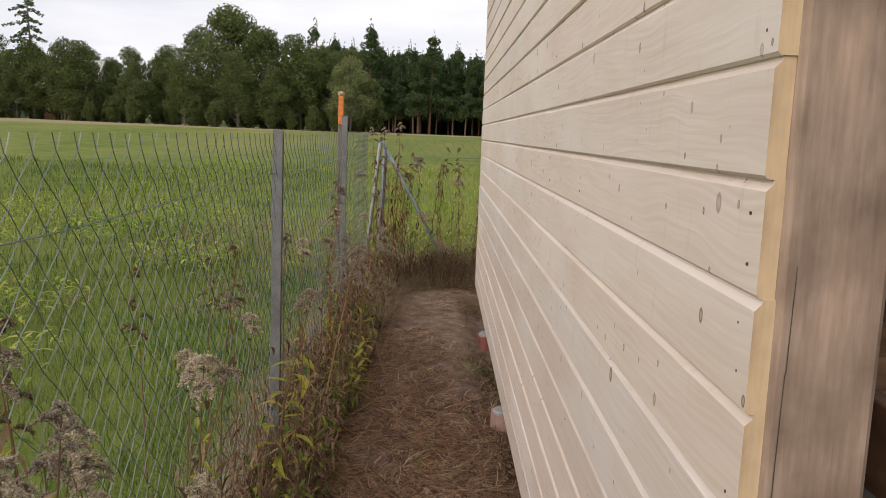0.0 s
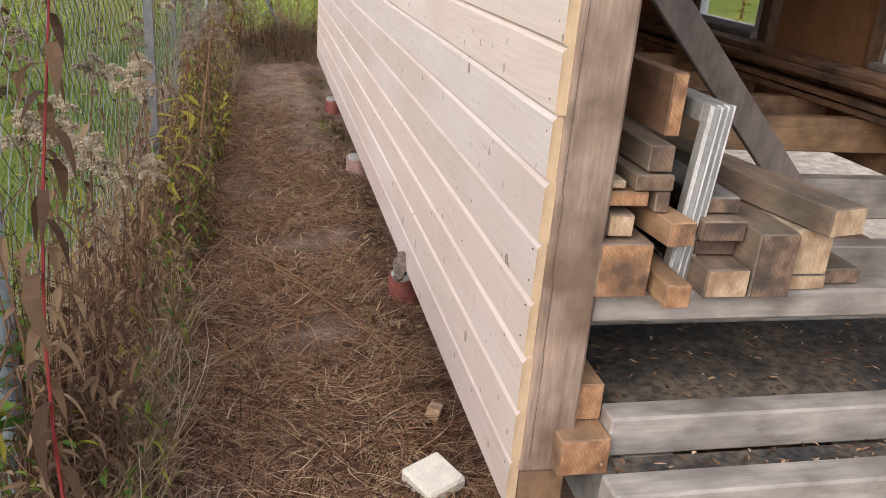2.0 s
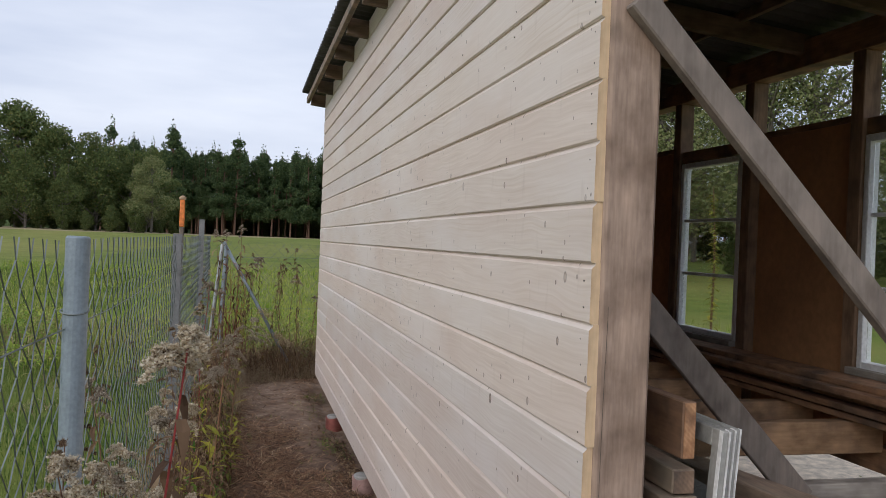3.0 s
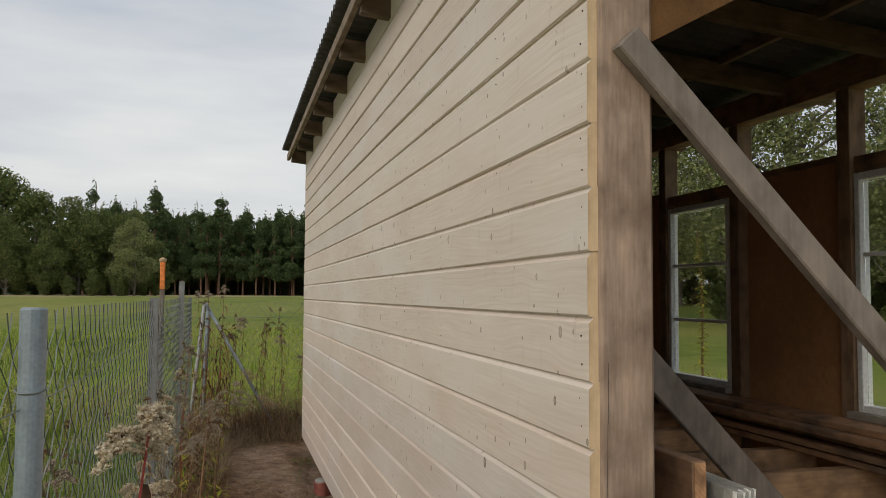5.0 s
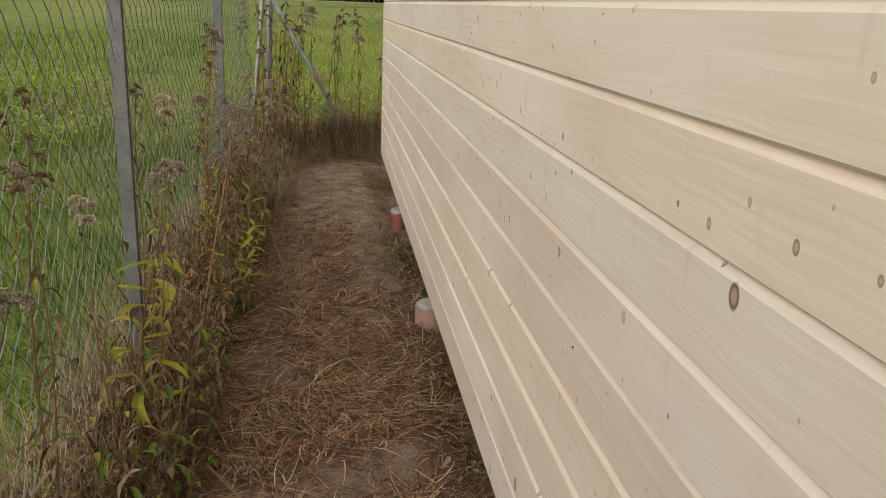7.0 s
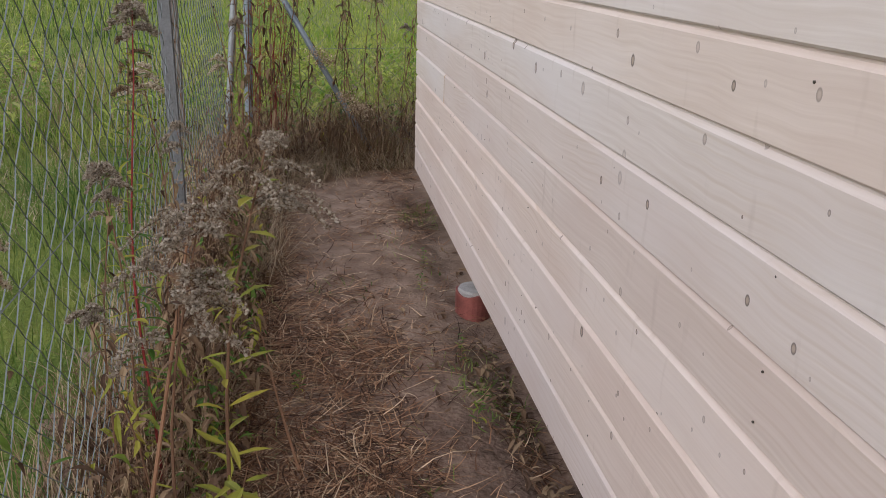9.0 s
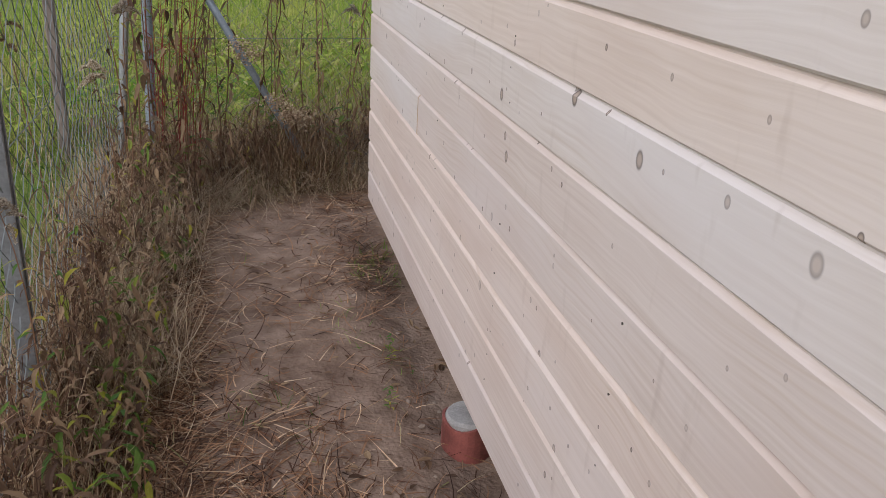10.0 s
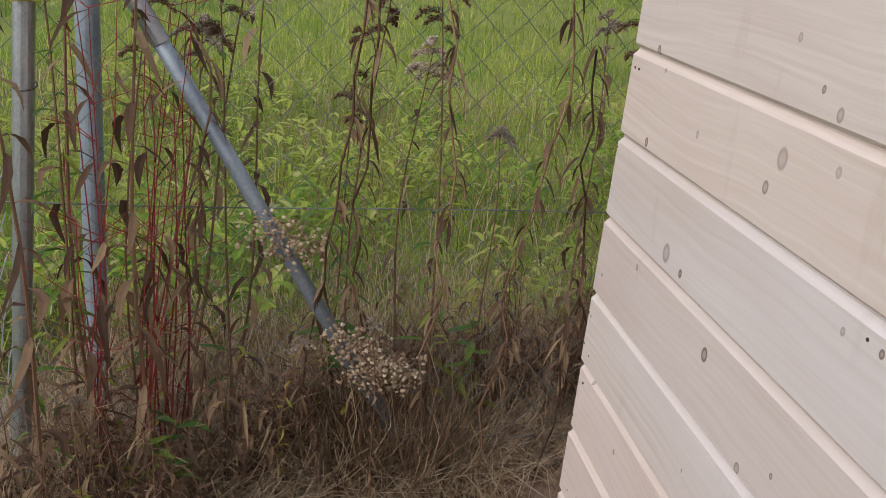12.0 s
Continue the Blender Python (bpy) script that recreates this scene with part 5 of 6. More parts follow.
def nook_growth(x, y):
    front = 8.34 - 0.58 * np.clip((0.25 - x) / 0.95, 0, 1) ** 1.1
    return np.clip((y - front + 0.08) / 0.26, 0.16, 1.0)


def nook(x, y):
    """The overgrown fence corner, with an uneven front."""
    front = np.array([8.34 - 0.58 * min(1.0, max(0.0, (0.25 - a) / 0.95)) ** 1.1 + 0.12 * noise.noise((a * 2.6, 1.0, 8.0)) for a in x])
    return y + rng.normal(0, 0.05, len(x)) > front


def path_density(x, y):
    near = np.clip((6.4 - y) / 2.2, 0.06, 1.0)
    edge = np.where(x < -0.35, 1.0, np.where(x > 0.18, np.clip(near * 1.3, 0.2, 1.0), near))
    lump = np.array([noise.noise((a * 2.2, b * 2.2, 5.0)) for a, b in zip(x, y)])
    return rng.random(len(x)) < np.clip(edge * (0.7 + 1.5 * lump), 0.04, 1)


cover("straw_litter", 90000, (-0.75, 0.40, -0.6, 8.2), (-0.02, 0.22), (0.05, 0.22), (0.002, 0.0058), (0.0, 0.12), 3, "straw", "flattened brown straw litter on the path", 0.12, path_density, True)
cover("straw_litter", 7000, (-0.5, 0.40, 0.6, 7.0), (0.05, 0.7), (0.05, 0.2), (0.002, 0.004), (0.1, 0.6), 3, "drygrass", "loose pale straw standing out of the litter", 0.1, path_density)
cover("dry_grass", 13000, (-0.95, -0.50, -0.4, 8.4), (0.9, 1.5), (0.12, 0.5), (0.0022, 0.0045), (0.1, 0.55), 4, "drygrass", "dry beige grass standing along the fence", 0.06, hedge, False, hedge_growth)
cover("dead_undergrowth", 11000, (-0.72, -0.38, -0.2, 8.2), (0.3, 1.35), (0.08, 0.28), (0.002, 0.0045), (0.0, 0.6), 3, "deadstem", "dark brown dead undergrowth along the fence", 0.15, hedge, False, hedge_growth)
cover("dead_undergrowth", 15000, (-0.76, -0.26, -0.2, 8.0), (0.1, 1.3), (0.08, 0.32), (0.0018, 0.0042), (0.0, 0.9), 4, "rust", "rust-brown dead weeds sprawling from the fence onto the path", 0.25, hedge, False, hedge_growth)
cover("dead_twigs", 9000, (-0.6, 0.40, 0.6, 7.6), (-0.05, 0.35), (0.02, 0.12), (0.0025, 0.006), (0.0, 0.2), 2, "rust", "dark broken twigs and stalks among the straw", 0.2, path_density)
cover("dry_grass", 20000, (-0.7, 1.5, 7.2, 8.9), (0.6, 1.5), (0.2, 0.6), (0.0025, 0.005), (0.1, 0.7), 4, "drygrass", "dry beige grass in the fence corner", 0.08, nook, False, nook_growth)
cover("dead_undergrowth", 3000, (-0.65, 1.3, 7.3, 8.55), (0.2, 1.4), (0.1, 0.35), (0.002, 0.005), (0.0, 0.6), 3, "deadstem", "dark dead undergrowth in the fence corner", 0.15, nook, False, nook_growth)
cover("dead_undergrowth", 2600, (-0.35, 0.36, 8.1, 8.4), (0.3, 1.4), (0.10, 0.34), (0.002, 0.005), (0.1, 0.8), 3, "deadstem", "dark dead undergrowth heaped at the brace foot", 0.2, lambda x, y: y + rng.normal(0, 0.04, len(x)) > 8.18 + 0.35 * np.clip(x - 0.1, 0, 1))
cover("dry_grass", 2200, (-0.35, 0.4, 8.14, 8.4), (0.5, 1.4), (0.15, 0.42), (0.002, 0.0045), (0.2, 0.9), 4, "drygrass", "dry grass heaped at the brace foot", 0.12)
def mound(x, y):
    return ((x - 0.07) / 0.24) ** 2 + ((y - 8.24) / 0.12) ** 2 < rng.uniform(0.3, 1.1, len(x))


cover("dead_undergrowth", 1800, (-0.18, 0.34, 8.12, 8.34), (1.0, 1.5), (0.32, 0.62), (0.0025, 0.005), (0.1, 0.45), 4, "deadleaf", "dark withered stalks crowding the brace foot", 0.2, mound)
cover("dry_grass", 1500, (-0.18, 0.34, 8.12, 8.34), (0.7, 1.5), (0.3, 0.62), (0.002, 0.004), (0.1, 0.6), 4, "drygrass", "dry grass among the stalks at the brace foot", 0.25, mound)
cover("dry_grass", 4200, (-0.78, -0.36, 6.3, 8.25), (0.5, 1.45), (0.2, 0.55), (0.0025, 0.0045), (0.1, 0.9), 5, "palegrass", "pale dry grass leaning around the corner post", 0.2, hedge)
cover("dry_grass", 3500, (-0.78, -0.46, 0.2, 2.2), (0.7, 1.5), (0.2, 0.6), (0.0025, 0.0045), (0.1, 0.7), 5, "palegrass", "pale dry grass among the first weeds", 0.2, hedge)
cover("dry_grass", 8000, (-0.75, 0.1, 7.4, 8.4), (0.1, 1.3), (0.25, 0.6), (0.0025, 0.0045), (0.2, 1.0), 5, "palegrass", "pale straw lying tangled in the corner growth", 0.3, nook)
cover("dry_grass", 5200, (0.1, 1.1, 8.25, 8.6), (0.5, 1.3), (0.25, 0.5), (0.0025, 0.0045), (0.2, 1.0), 5, "palegrass", "pale dry grass along the end fence", 0.25)
cover("dry_grass", 5200, (-0.75, 0.2, 7.5, 8.35), (0.2, 1.2), (0.2, 0.5), (0.003, 0.0055), (0.2, 1.0), 5, "palegrass", "pale broken grass heaped before the fence corner", 0.35, nook)
cover("dry_grass", 2600, (-0.7, 0.42, 7.5, 8.4), (0.1, 1.1), (0.25, 0.6), (0.002, 0.0042), (0.2, 1.0), 5, "drygrass", "long pale bent grass tangled in the fence corner", 0.3, nook)
cover("green_tufts", 1500, (-0.7, 0.8, 7.7, 8.6), (0.6, 1.4), (0.12, 0.4), (0.0025, 0.006), (0.2, 0.8), 4, "grass", "green grass blades among the dry corner growth", 0.1, nook)
cover("dry_grass", 3000, (-1.5, 2.5, 8.5, 9.6), (0.5, 1.4), (0.25, 0.6), (0.0025, 0.005), (0.2, 0.8), 4, "drygrass", "pale dry grass just beyond the end fence", 0.15, lambda x, y: np.array([noise.noise((a * 1.6, b * 1.6, 21.0)) > -0.05 for a, b in zip(x, y)]))
herbs = Shape()
for _ in range(2600):
    x, y = rnd.uniform(-1.6, 2.2), rnd.uniform(8.7, 12.5)
    if noise.noise((x * 1.3, y * 1.3, 31.0)) < 0.0:
        continue
    for _ in range(3):
        a = rnd.uniform(0, 6.28)
        herbs.leaf((x, y, height(x, y) + rnd.uniform(0.08, 0.38)), (math.cos(a), math.sin(a), rnd.uniform(0.0, 0.9)), rnd.uniform(0.06, 0.14), rnd.uniform(0.014, 0.034), rnd.uniform(0.1, 0.7))
single("meadow_herbs", herbs, "limegrass", "broad-leaved bright green herbs in the meadow behind the end fence", "herbs", kind="stuff")
cover("dry_grass", 5000, (-3.5, 3.5, 8.7, 13.0), (0.9, 1.5), (0.25, 0.65), (0.003, 0.006), (0.1, 0.5), 3, "drygrass", "dry stalks among the meadow grass", 0.08)
for mat, count, label in (("deadleaf", 4200, "withered leaves caught in the weeds along the fence"), ("greenleaf", 1600, "small green leaves among the weeds along the fence")):
    lv = Shape()
    for _ in range(count):
        y = rnd.uniform(0.0, 8.2)
        reach = -0.44 + 0.16 * noise.noise((2.0, y * 1.4, 3.0))
        x = reach - abs(rnd.gauss(0.05, 0.12))
        if x < -0.9:
            continue
        z = rnd.random() ** 1.5 * min(0.55, 0.12 + 1.6 * (reach + 0.05 - x))
        a = rnd.uniform(0, 6.28)
        lv.leaf((x, y, height(x, y) + max(0.01, z)), (math.cos(a), math.sin(a), rnd.uniform(-0.6, 0.5)), rnd.uniform(0.025, 0.07), rnd.uniform(0.007, 0.018), rnd.uniform(0.2, 1.0), curl=rnd.uniform(-0.2, 0.2))
    single("hedge_leaves", lv, mat, label, "leaves", kind="stuff")
cover("dry_grass", 2600, (-3.4, -1.6, 6.4, 9.0), (0.3, 1.4), (0.06, 0.22), (0.003, 0.006), (0.2, 0.9), 3, "palegrass", "pale trampled grass in a dip of the meadow", 0.2, lambda x, y: np.array([noise.noise((a * 0.9, b * 0.9, 41.0)) > -0.05 for a, b in zip(x, y)]))
lush = Shape()
for _ in range(3800):
    x, y = rnd.uniform(-6.5, -2.2), rnd.uniform(4.0, 13.0)
    if noise.noise((x * 0.7, y * 0.5, 51.0)) < -0.02:
        continue
    for _ in range(2):
        a = rnd.uniform(0, 6.28)
        lush.leaf((x, y, height(x, y) + rnd.uniform(0.1, 0.36)), (math.cos(a), math.sin(a), rnd.uniform(0.0, 0.9)), rnd.uniform(0.07, 0.16), rnd.uniform(0.016, 0.04), rnd.uniform(0.1, 0.7))
single("meadow_herbs", lush, "limegrass", "broad-leaved lush green herbs in the meadow beyond the fence", "herbs", kind="stuff")
cover("green_tufts", 1500, (-0.4, 0.38, 2.0, 7.4), (0.3, 1.2), (0.03, 0.09), (0.002, 0.004), (0.2, 0.8), 3, "grass", "sparse green grass sprouting through straw", 0.05, lambda x, y: np.array([noise.noise((a * 3, b * 3, 9.0)) > 0.25 for a, b in zip(x, y)]))
cover("meadow_grass", 42000, (-4.5, -0.78, 0.2, 9.5), (0.8, 1.5), (0.10, 0.34), (0.003, 0.007), (0.1, 0.7), 3, "grass", "tall green meadow grass beyond the fence", 0.06, lambda x, y: rng.random(len(x)) < np.clip(1.5 / (1 - x) ** 0.8, 0, 1))
cover("meadow_grass", 26000, (-14, -3.0, 2.0, 26), (0.8, 1.5), (0.15, 0.40), (0.008, 0.016), (0.1, 0.7), 2, "grass", "green meadow grass further off", 0.06)
cover("meadow_grass", 32000, (-2.5, 3.5, 8.6, 18.0), (0.8, 1.5), (0.12, 0.42), (0.004, 0.009), (0.1, 0.7), 3, "limegrass", "bright green meadow grass behind the end fence", 0.06, lambda x, y: rng.random(len(x)) < np.clip(1.15 - (y - 9.5) / 8.5, 0.05, 1))
cover("meadow_grass", 20000, (-8, 9, 10, 30), (0.8, 1.5), (0.18, 0.45), (0.010, 0.02), (0.1, 0.7), 2, "limegrass", "green meadow grass further off", 0.06, lambda x, y: rng.random(len(x)) < np.clip((y - 9) / 7, 0, 1))
cover("green_tufts", 1300, (0.2, 0.42, 3.6, 7.6), (0.2, 1.3), (0.03, 0.12), (0.003, 0.007), (0.2, 0.9), 3, "grass", "small green weeds along the foot of the wall", 0.1, lambda x, y: np.array([noise.noise((a * 2, b * 1.8, 61.0)) > -0.02 for a, b in zip(x, y)]))
foot = Shape()
for _ in range(900):
    x, y = 0.40 - abs(rnd.gauss(0, 0.07)), rnd.uniform(2.0, 7.6)
    if noise.noise((x * 2, y * 1.6, 71.0)) < -0.1:
        continue
    a = rnd.uniform(0, 6.28)
    foot.leaf((x, y, height(x, y) + rnd.uniform(0.005, 0.07)), (math.cos(a), math.sin(a), rnd.uniform(-0.3, 0.6)), rnd.uniform(0.025, 0.06), rnd.uniform(0.008, 0.02), rnd.uniform(0.1, 0.8), curl=rnd.uniform(-0.2, 0.2))
single("wall_foot_leaves", foot, "deadleaf", "withered leaves and weeds along the foot of the wall", "leaves", kind="stuff")
# small clods and stones on the bare soil
clods = Shape()
for _ in range(520):
    x, y = rnd.uniform(-0.45, 0.42), rnd.uniform(1.5, 8.1)
    if y < 5.2 and rnd.random() < 0.7:
        continue
    r = 0.0025 + 0.009 * rnd.random() ** 3
    clods.blob((x, y, height(x, y) + r * 0.2), r, 0.6, 0.35)
single("clods", clods, "stone", "small pale clods and stones on bare soil", "clods", kind="stuff")
fallen = Shape()
for i in range(380):
    x, y = rnd.uniform(-0.5, 0.42), rnd.uniform(1.0, 8.1) if i < 260 else rnd.uniform(5.0, 8.2)
    a = rnd.uniform(0, 6.28)
    fallen.leaf((x, y, height(x, y) + 0.008), (math.cos(a), math.sin(a), 0.15), rnd.uniform(0.02, 0.05), rnd.uniform(0.008, 0.02), rnd.uniform(-0.2, 0.2), curl=rnd.uniform(-0.2, 0.2))
single("fallen_leaves", fallen, "deadleaf", "small dry leaves fallen on the path", "leaves", kind="stuff")


# ---- trees and distance ----
def crown_quads(centres, n, leaf, squash=1.0, fringe=0.25):
    """Leaf clumps: small tilted quads spread through several ellipsoids, thicker towards their skins."""
    v, f = [], []
    k = 0
    weights = np.array([c[3] ** 2 for c in centres])
    pick = rng.choice(len(centres), n, p=weights / weights.sum())
    for i in pick:
        cx, cy, cz, r, rz = centres[i]
        d = rng.normal(size=3)
        d /= np.linalg.norm(d)
        q = r * (rng.uniform(0.35, 1.0) ** 0.4) * (1 + fringe * rng.normal() * 0.35)
        p = np.array([cx + d[0] * q, cy + d[1] * q, cz + d[2] * q * rz / r])
        u = rng.normal(size=3)
        u /= np.linalg.norm(u)
        w = np.cross(u, rng.normal(size=3))
        w /= np.linalg.norm(w)
        s = leaf * rng.uniform(0.5, 1.2)
        v += [tuple(p - u * s), tuple(p - w * s * 0.6), tuple(p + u * s), tuple(p + w * s * 0.6)]
        f.append((k, k + 1, k + 2, k + 3))
        k += 4
    s = Shape()
    s.v, s.f = v, f
    return s


def tree(kind, tall, label):
    t = thing(kind + "_tree", (0, 0, 0), label, "tree", "trees at the meadow's edge")
    trunk, cent = Shape(), []
    lean = [(0.02 * tall * math.sin(2.5 * s + tall), 0.02 * tall * math.cos(2 * s), tall * s) for s in np.linspace(0, 1, 8)]
    lean[0] = (lean[0][0], lean[0][1], -0.5)
    if kind == "pine":
        trunk.tube(lean, [tall * 0.012 * (1.05 - 0.85 * i / 7) for i in range(8)], 8)
        for _ in range(34):
            s = rnd.uniform(0.22, 0.96)
            a = rnd.uniform(0, 6.28)
            out = tall * 0.15 * (1.12 - s) * rnd.uniform(0.4, 1.6)
            c = (math.cos(a) * out, math.sin(a) * out, tall * s)
            trunk.tube([(0, 0, tall * (s - 0.04)), c], [tall * 0.004, tall * 0.002], 5)
            r = tall * rnd.uniform(0.045, 0.075) * (1.25 - 0.6 * s)
            cent.append((*c, r, r * 0.8))
        for s in (0.9, 0.95, 1.0):
            cent.append((0, 0, tall * s, tall * 0.05 * (1.35 - s), tall * 0.06))
        crown = crown_quads(cent, 6500, tall * 0.0115)
    elif kind == "spruce":
        trunk.tube(lean, [tall * 0.011 * (1.02 - 0.95 * i / 7) for i in range(8)], 8)
        for i in range(46):
            s = 0.08 + 0.9 * i / 46
            a = i * 2.4
            reach = tall * 0.20 * (1 - s) ** 0.8 * rnd.uniform(0.7, 1.15) + tall * 0.012
            for u in (0.35, 0.7, 1.0):
                r = tall * 0.028 * (1.2 - 0.6 * s) * (1.25 - 0.5 * u)
                cent.append((math.cos(a) * reach * u, math.sin(a) * reach * u, tall * (s - 0.035 * u), r, r * 0.45))
            trunk.tube([(0, 0, tall * s), (math.cos(a) * reach, math.sin(a) * reach, tall * (s - 0.035))], [tall * 0.003, tall * 0.001], 4)
        crown = crown_quads(cent, 4500, tall * 0.009)
    else:
        trunk.tube(lean, [tall * 0.016 * (1.05 - 0.8 * i / 7) for i in range(8)], 8)
        for _ in range(38):
            s = rnd.uniform(0.06 if kind == "bush" else 0.2, 0.92)
            a = rnd.uniform(0, 6.28)
            out = tall * 0.27 * math.sin(math.pi * min(0.95, s * 0.9 + 0.08)) * rnd.uniform(0.3, 1.1)
            c = (math.cos(a) * out, math.sin(a) * out, tall * s)
            trunk.tube([(0, 0, tall * max(0.02, s - 0.15)), c], [tall * 0.007, tall * 0.002], 5)
            r = tall * rnd.uniform(0.085, 0.135)
            cent.append((*c, r, r * rnd.uniform(0.7, 0.95)))
        crown = crown_quads(cent, 6000 if kind == "bush" else 15000, tall * {"bush": 0.022, "birch": 0.0065}.get(kind, 0.0125))
    part("trunk", trunk, "bark" if kind == "pine" else "greybark", t)
    part("crown", crown, {"broadleaf": "broadleaf", "bush": "broadleaf", "willow": "willowleaf", "birch": "willowleaf"}.get(kind, "conifer"), t)
    return t


pines = [tree("pine", h, "tall pine with bare reddish trunk at the forest edge") for h in (17, 18, 16.5, 17.5)]
leafy = [tree("broadleaf", h, "large green broadleaf tree with rounded uneven crown") for h in (12, 15, 10)]
willow = tree("willow", 7.0, "pale olive-green willow at the wood's edge")
birch = tree("birch", 13.0, "slender birch with fine pale foliage and gaps")
bushes = [tree("bush", 5.0, "dense green shrub at the wood's edge")]
spruces = [tree("spruce", h, "dark slender spruce standing above the others") for h in (17, 21)]
placed = set()


def plant(t, x, y, size=1.0):
    m = pose(x, y, height(x, y) - 0.1, 0, 0, rnd.uniform(0, 360)) @ Matrix.Scale(size, 4)
    if t in placed:
        return copy_thing(t, m)
    placed.add(t)
    t.matrix_basis = m
    return t


# slab and lumps added behind the first trees, standing for the wood's dark shade
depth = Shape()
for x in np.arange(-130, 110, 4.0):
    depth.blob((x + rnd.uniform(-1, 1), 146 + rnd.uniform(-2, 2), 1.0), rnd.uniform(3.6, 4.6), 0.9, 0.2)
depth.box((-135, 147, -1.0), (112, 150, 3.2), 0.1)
single("backdrop", depth, "conifer", "added backdrop of slab and lumps for the far wood's dark depth", "wood", kind="structure")
# pine forest across the far side of the meadow
for row, y in enumerate((112, 114.5, 117, 120, 123, 127)):
    for x in np.arange(-18 - row * 1.5, 52, 1.9):
        plant(rnd.choice(pines), x + rnd.uniform(-1.0, 1.0), y + rnd.uniform(-1.2, 1.2) - 0.04 * x, rnd.uniform(0.76, 0.86) * (0.96 + 0.03 * row))
for y, lo, hi in ((119, 0.7, 1.1), (124, 0.9, 1.4), (128, 1.0, 1.5), (131, 1.4, 2.0)):
    for x in np.arange(-22, 54, 2.0):
        plant(bushes[0], x + rnd.uniform(-1, 1), y + rnd.uniform(-1, 1) - 0.04 * x, rnd.uniform(lo, hi))
# broadleaf wood on the left
for x, y, k, s in ((-21.5, 84, 1, 0.80), (-17.8, 83, 1, 0.82), (-25, 86, 0, 0.72), (-14.2, 82, 2, 0.80), (-11.0, 83, 2, 0.74), (-28.5, 87, 0, 0.70), (-32, 86, 0, 0.66), (-35, 88, 1, 0.56), (-38, 90, 0, 0.68), (-19.5, 79, 2, 0.66), (-24.5, 79, 2, 0.58), (-29.5, 80, 2, 0.55), (-42, 86, 1, 0.62), (-46, 86, 0, 0.74), (-50, 88, 1, 0.66), (-13, 88, 0, 0.75), (-23, 92, 1, 0.72), (-31, 94, 1, 0.66), (-10.5, 92, 2, 0.85), (-43.5, 80, 2, 0.62), (-48, 80, 0, 0.55), (-16, 79, 2, 0.55), (-40.3, 79, 2, 0.6), (-35.2, 78.5, 2, 0.6), (-37.4, 81, 2, 0.35), (-38.9, 79.5, 2, 0.7), (-36.0, 79.5, 0, 0.66), (-34.2, 79, 2, 0.7)):
    plant(leafy[k], x, y, s * (1.0 if k == 1 else 1.16))
for x in np.arange(-60, -8, 2.3):
    if not -38.0 < x < -36.6:
        plant(bushes[0], x + rnd.uniform(-0.6, 0.6), 77 + rnd.uniform(-1, 3), rnd.uniform(0.45, 0.85))
for x in np.arange(-64, -6, 1.5):
    plant(bushes[0], x + rnd.uniform(-0.4, 0.4), 81.5 + rnd.uniform(-0.7, 0.7), rnd.uniform(0.34, 0.5))
for x in np.arange(-62, -6, 2.0):
    plant(bushes[0], x, 94 + rnd.uniform(-2, 2), rnd.uniform(1.1, 1.5))
    plant(rnd.choice(pines), x, 98 + rnd.uniform(-3, 3), rnd.uniform(0.42, 0.52))
plant(willow, -8.9, 79, 1.0)
for x, y, k, s in ((-39.5, 80, 0, 0.92), (-45.5, 82, 1, 0.78)):
    plant(spruces[k], x, y, s)
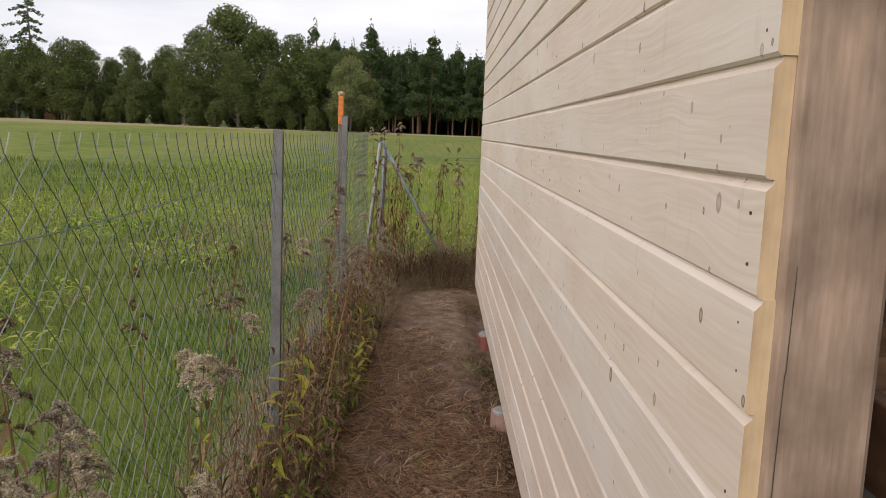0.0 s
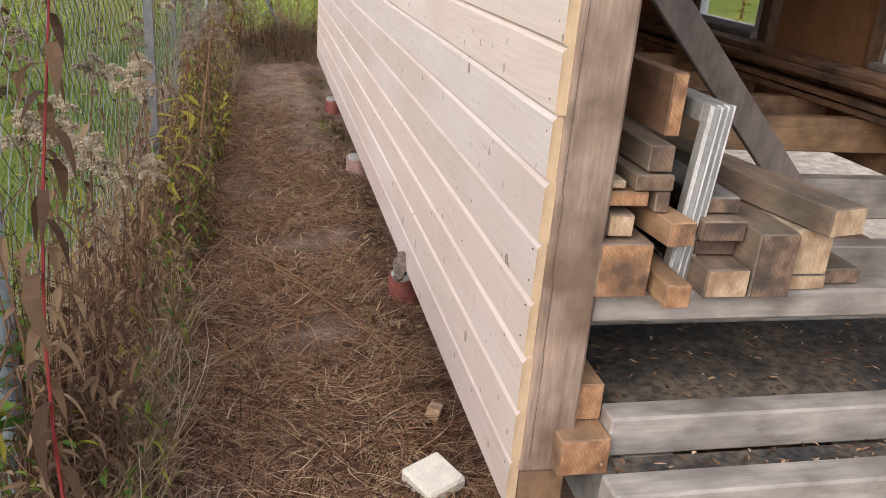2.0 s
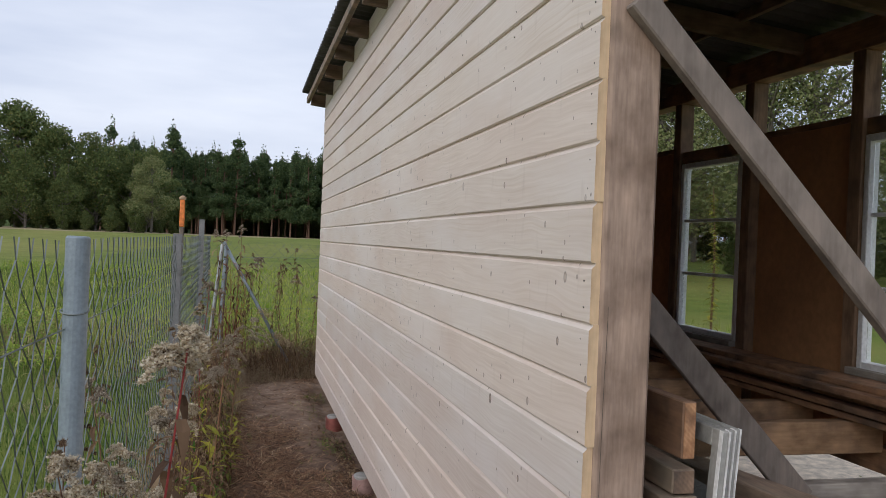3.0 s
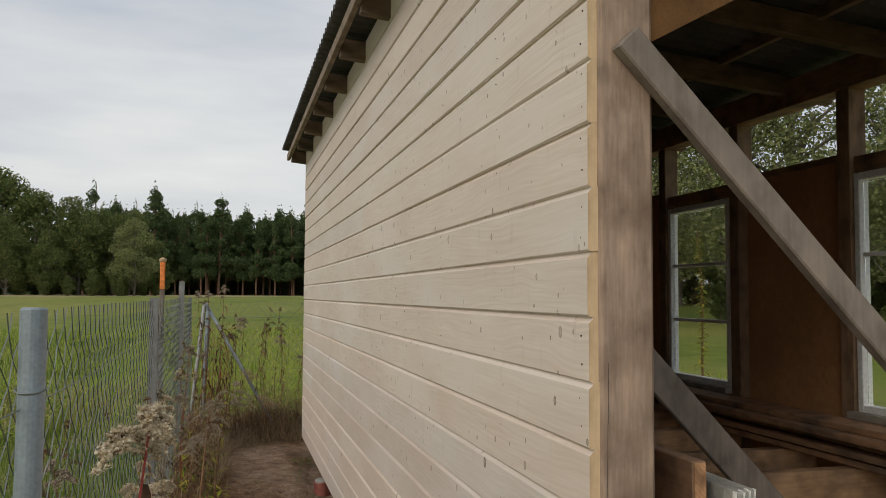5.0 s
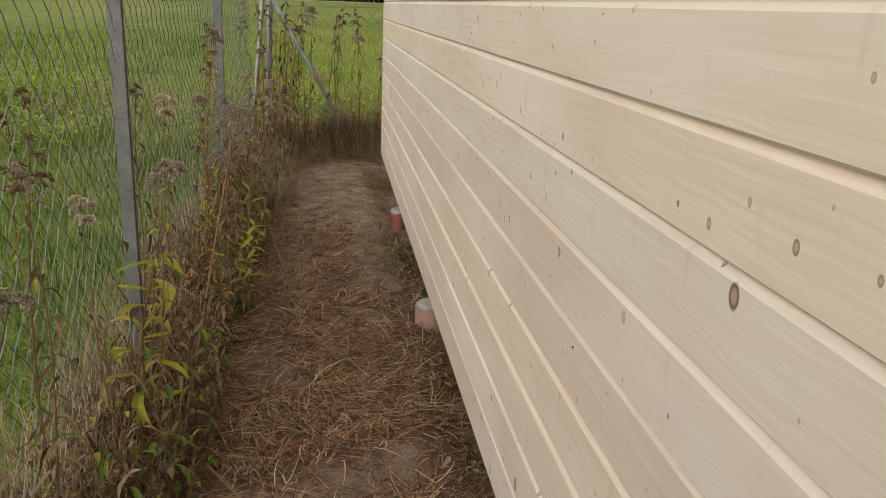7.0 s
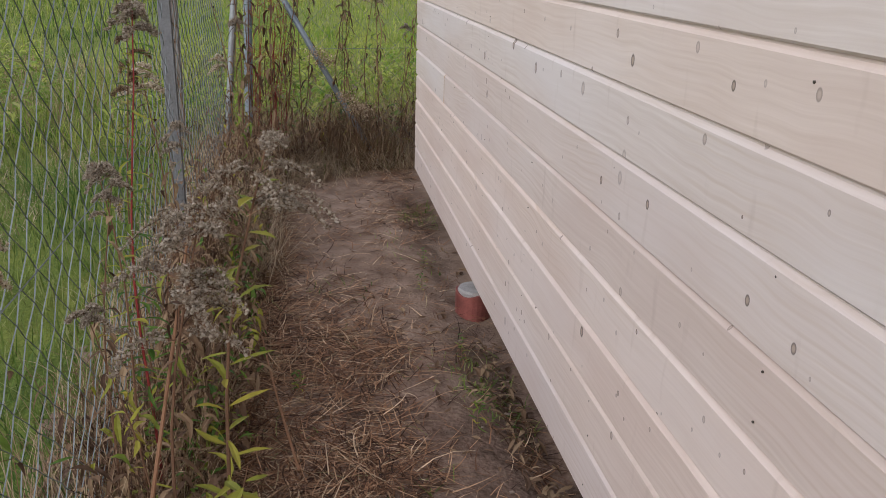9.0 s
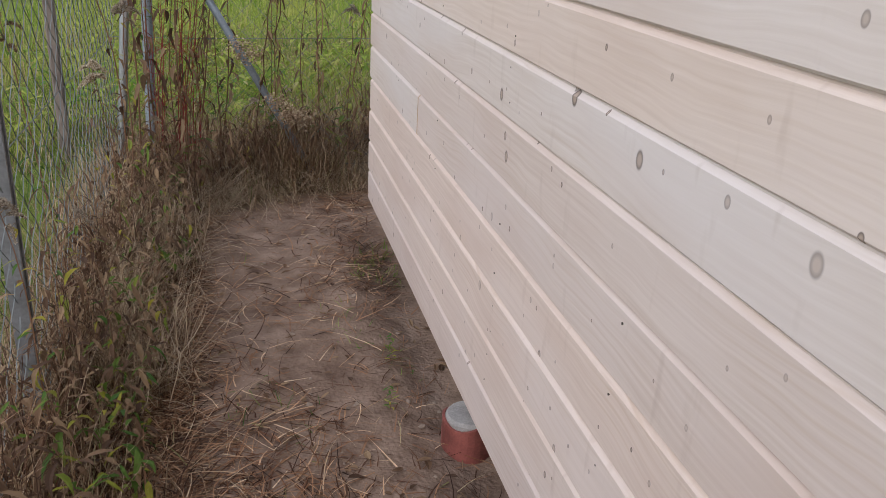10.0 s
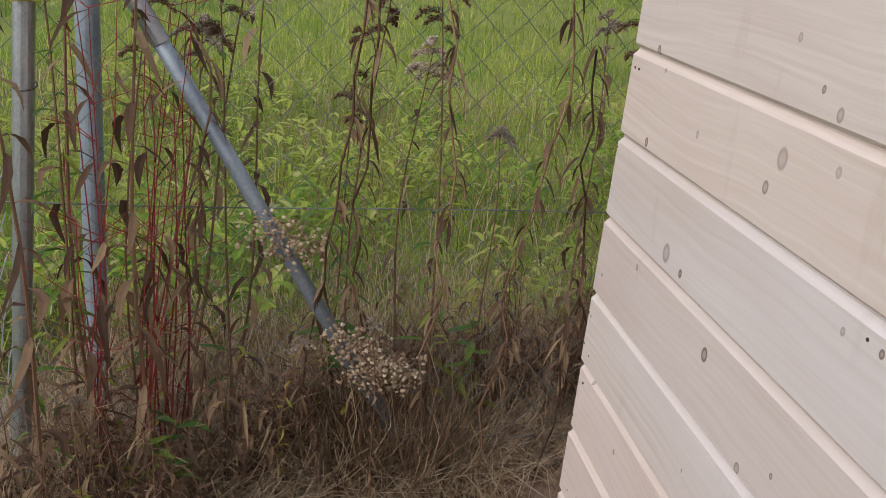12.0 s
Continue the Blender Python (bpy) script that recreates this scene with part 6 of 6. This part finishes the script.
# trees seen through the open window wall
for x in np.arange(11, 40, 2.4):
    plant(birch, x + rnd.uniform(-0.6, 0.6), 36 - 0.6 * (x - 11) + rnd.uniform(-1.5, 1.5), rnd.uniform(0.95, 1.2))
    plant(bushes[0], x + rnd.uniform(-0.6, 0.6), 39 - 0.6 * (x - 11) + rnd.uniform(-1.5, 1.5), rnd.uniform(0.5, 0.8))
for x in np.arange(14, 70, 2.6):
    plant(birch, x + rnd.uniform(-1, 1), 40 + 0.45 * (40 - x) + rnd.uniform(-3, 3), rnd.uniform(0.75, 1.0))
    plant(rnd.choice(pines), x + 4, 56 + rnd.uniform(-3, 3), rnd.uniform(0.55, 0.7))
    plant(bushes[0], x + rnd.uniform(-1, 1), 44 + 0.45 * (40 - x), rnd.uniform(1.0, 1.6))
for y in np.arange(-12, 36, 3.0):
    plant(rnd.choice(leafy), 34 + rnd.uniform(-2, 2), y, rnd.uniform(0.8, 1.0))
    plant(bushes[0], 30 + rnd.uniform(-2, 2), y + 1, rnd.uniform(0.9, 1.3))
young = weed("young yellowing tree in the garden", 2.6, "deadstem", "yellowleaf", 150, 0.16, 0.05, 0.4, 0, lean=0.1, r=0.02)
young.name = "young_tree"
young.matrix_basis = pose(7.1, 11.3, 0)
tagged(young, "young slender yellowing tree in the garden", "tree")
young["group"] = "garden trees"
# house among the trees
house = thing("house", (-38.0, 84.0, 1.2), "small orange-plastered house with a pale roof half hidden by trees", "house")
part("wall", Shape().box((-40.5, 84, 0.8), (-35.5, 90, 4.4), 0.02), "plaster", house)
roof = Shape().add([(-41, 83.4, 4.35), (-35, 83.4, 4.35), (-35, 90.6, 4.35), (-41, 90.6, 4.35), (-41, 87, 7.6), (-35, 87, 7.6)], [(0, 1, 5, 4), (2, 3, 4, 5), (0, 4, 3), (1, 2, 5), (3, 2, 1, 0)])
part("roof", roof, "rooftile", house, "pale roof")
for x in (-39.2, -36.8):
    w = part("window", Shape().box((x - 0.5, 83.93, 2.2), (x + 0.5, 83.99, 3.4), 0.01), "whiteframe", house)
    part("pane", Shape().box((x - 0.42, 83.90, 2.28), (x + 0.42, 83.925, 3.32), 0.004), "felt", w)
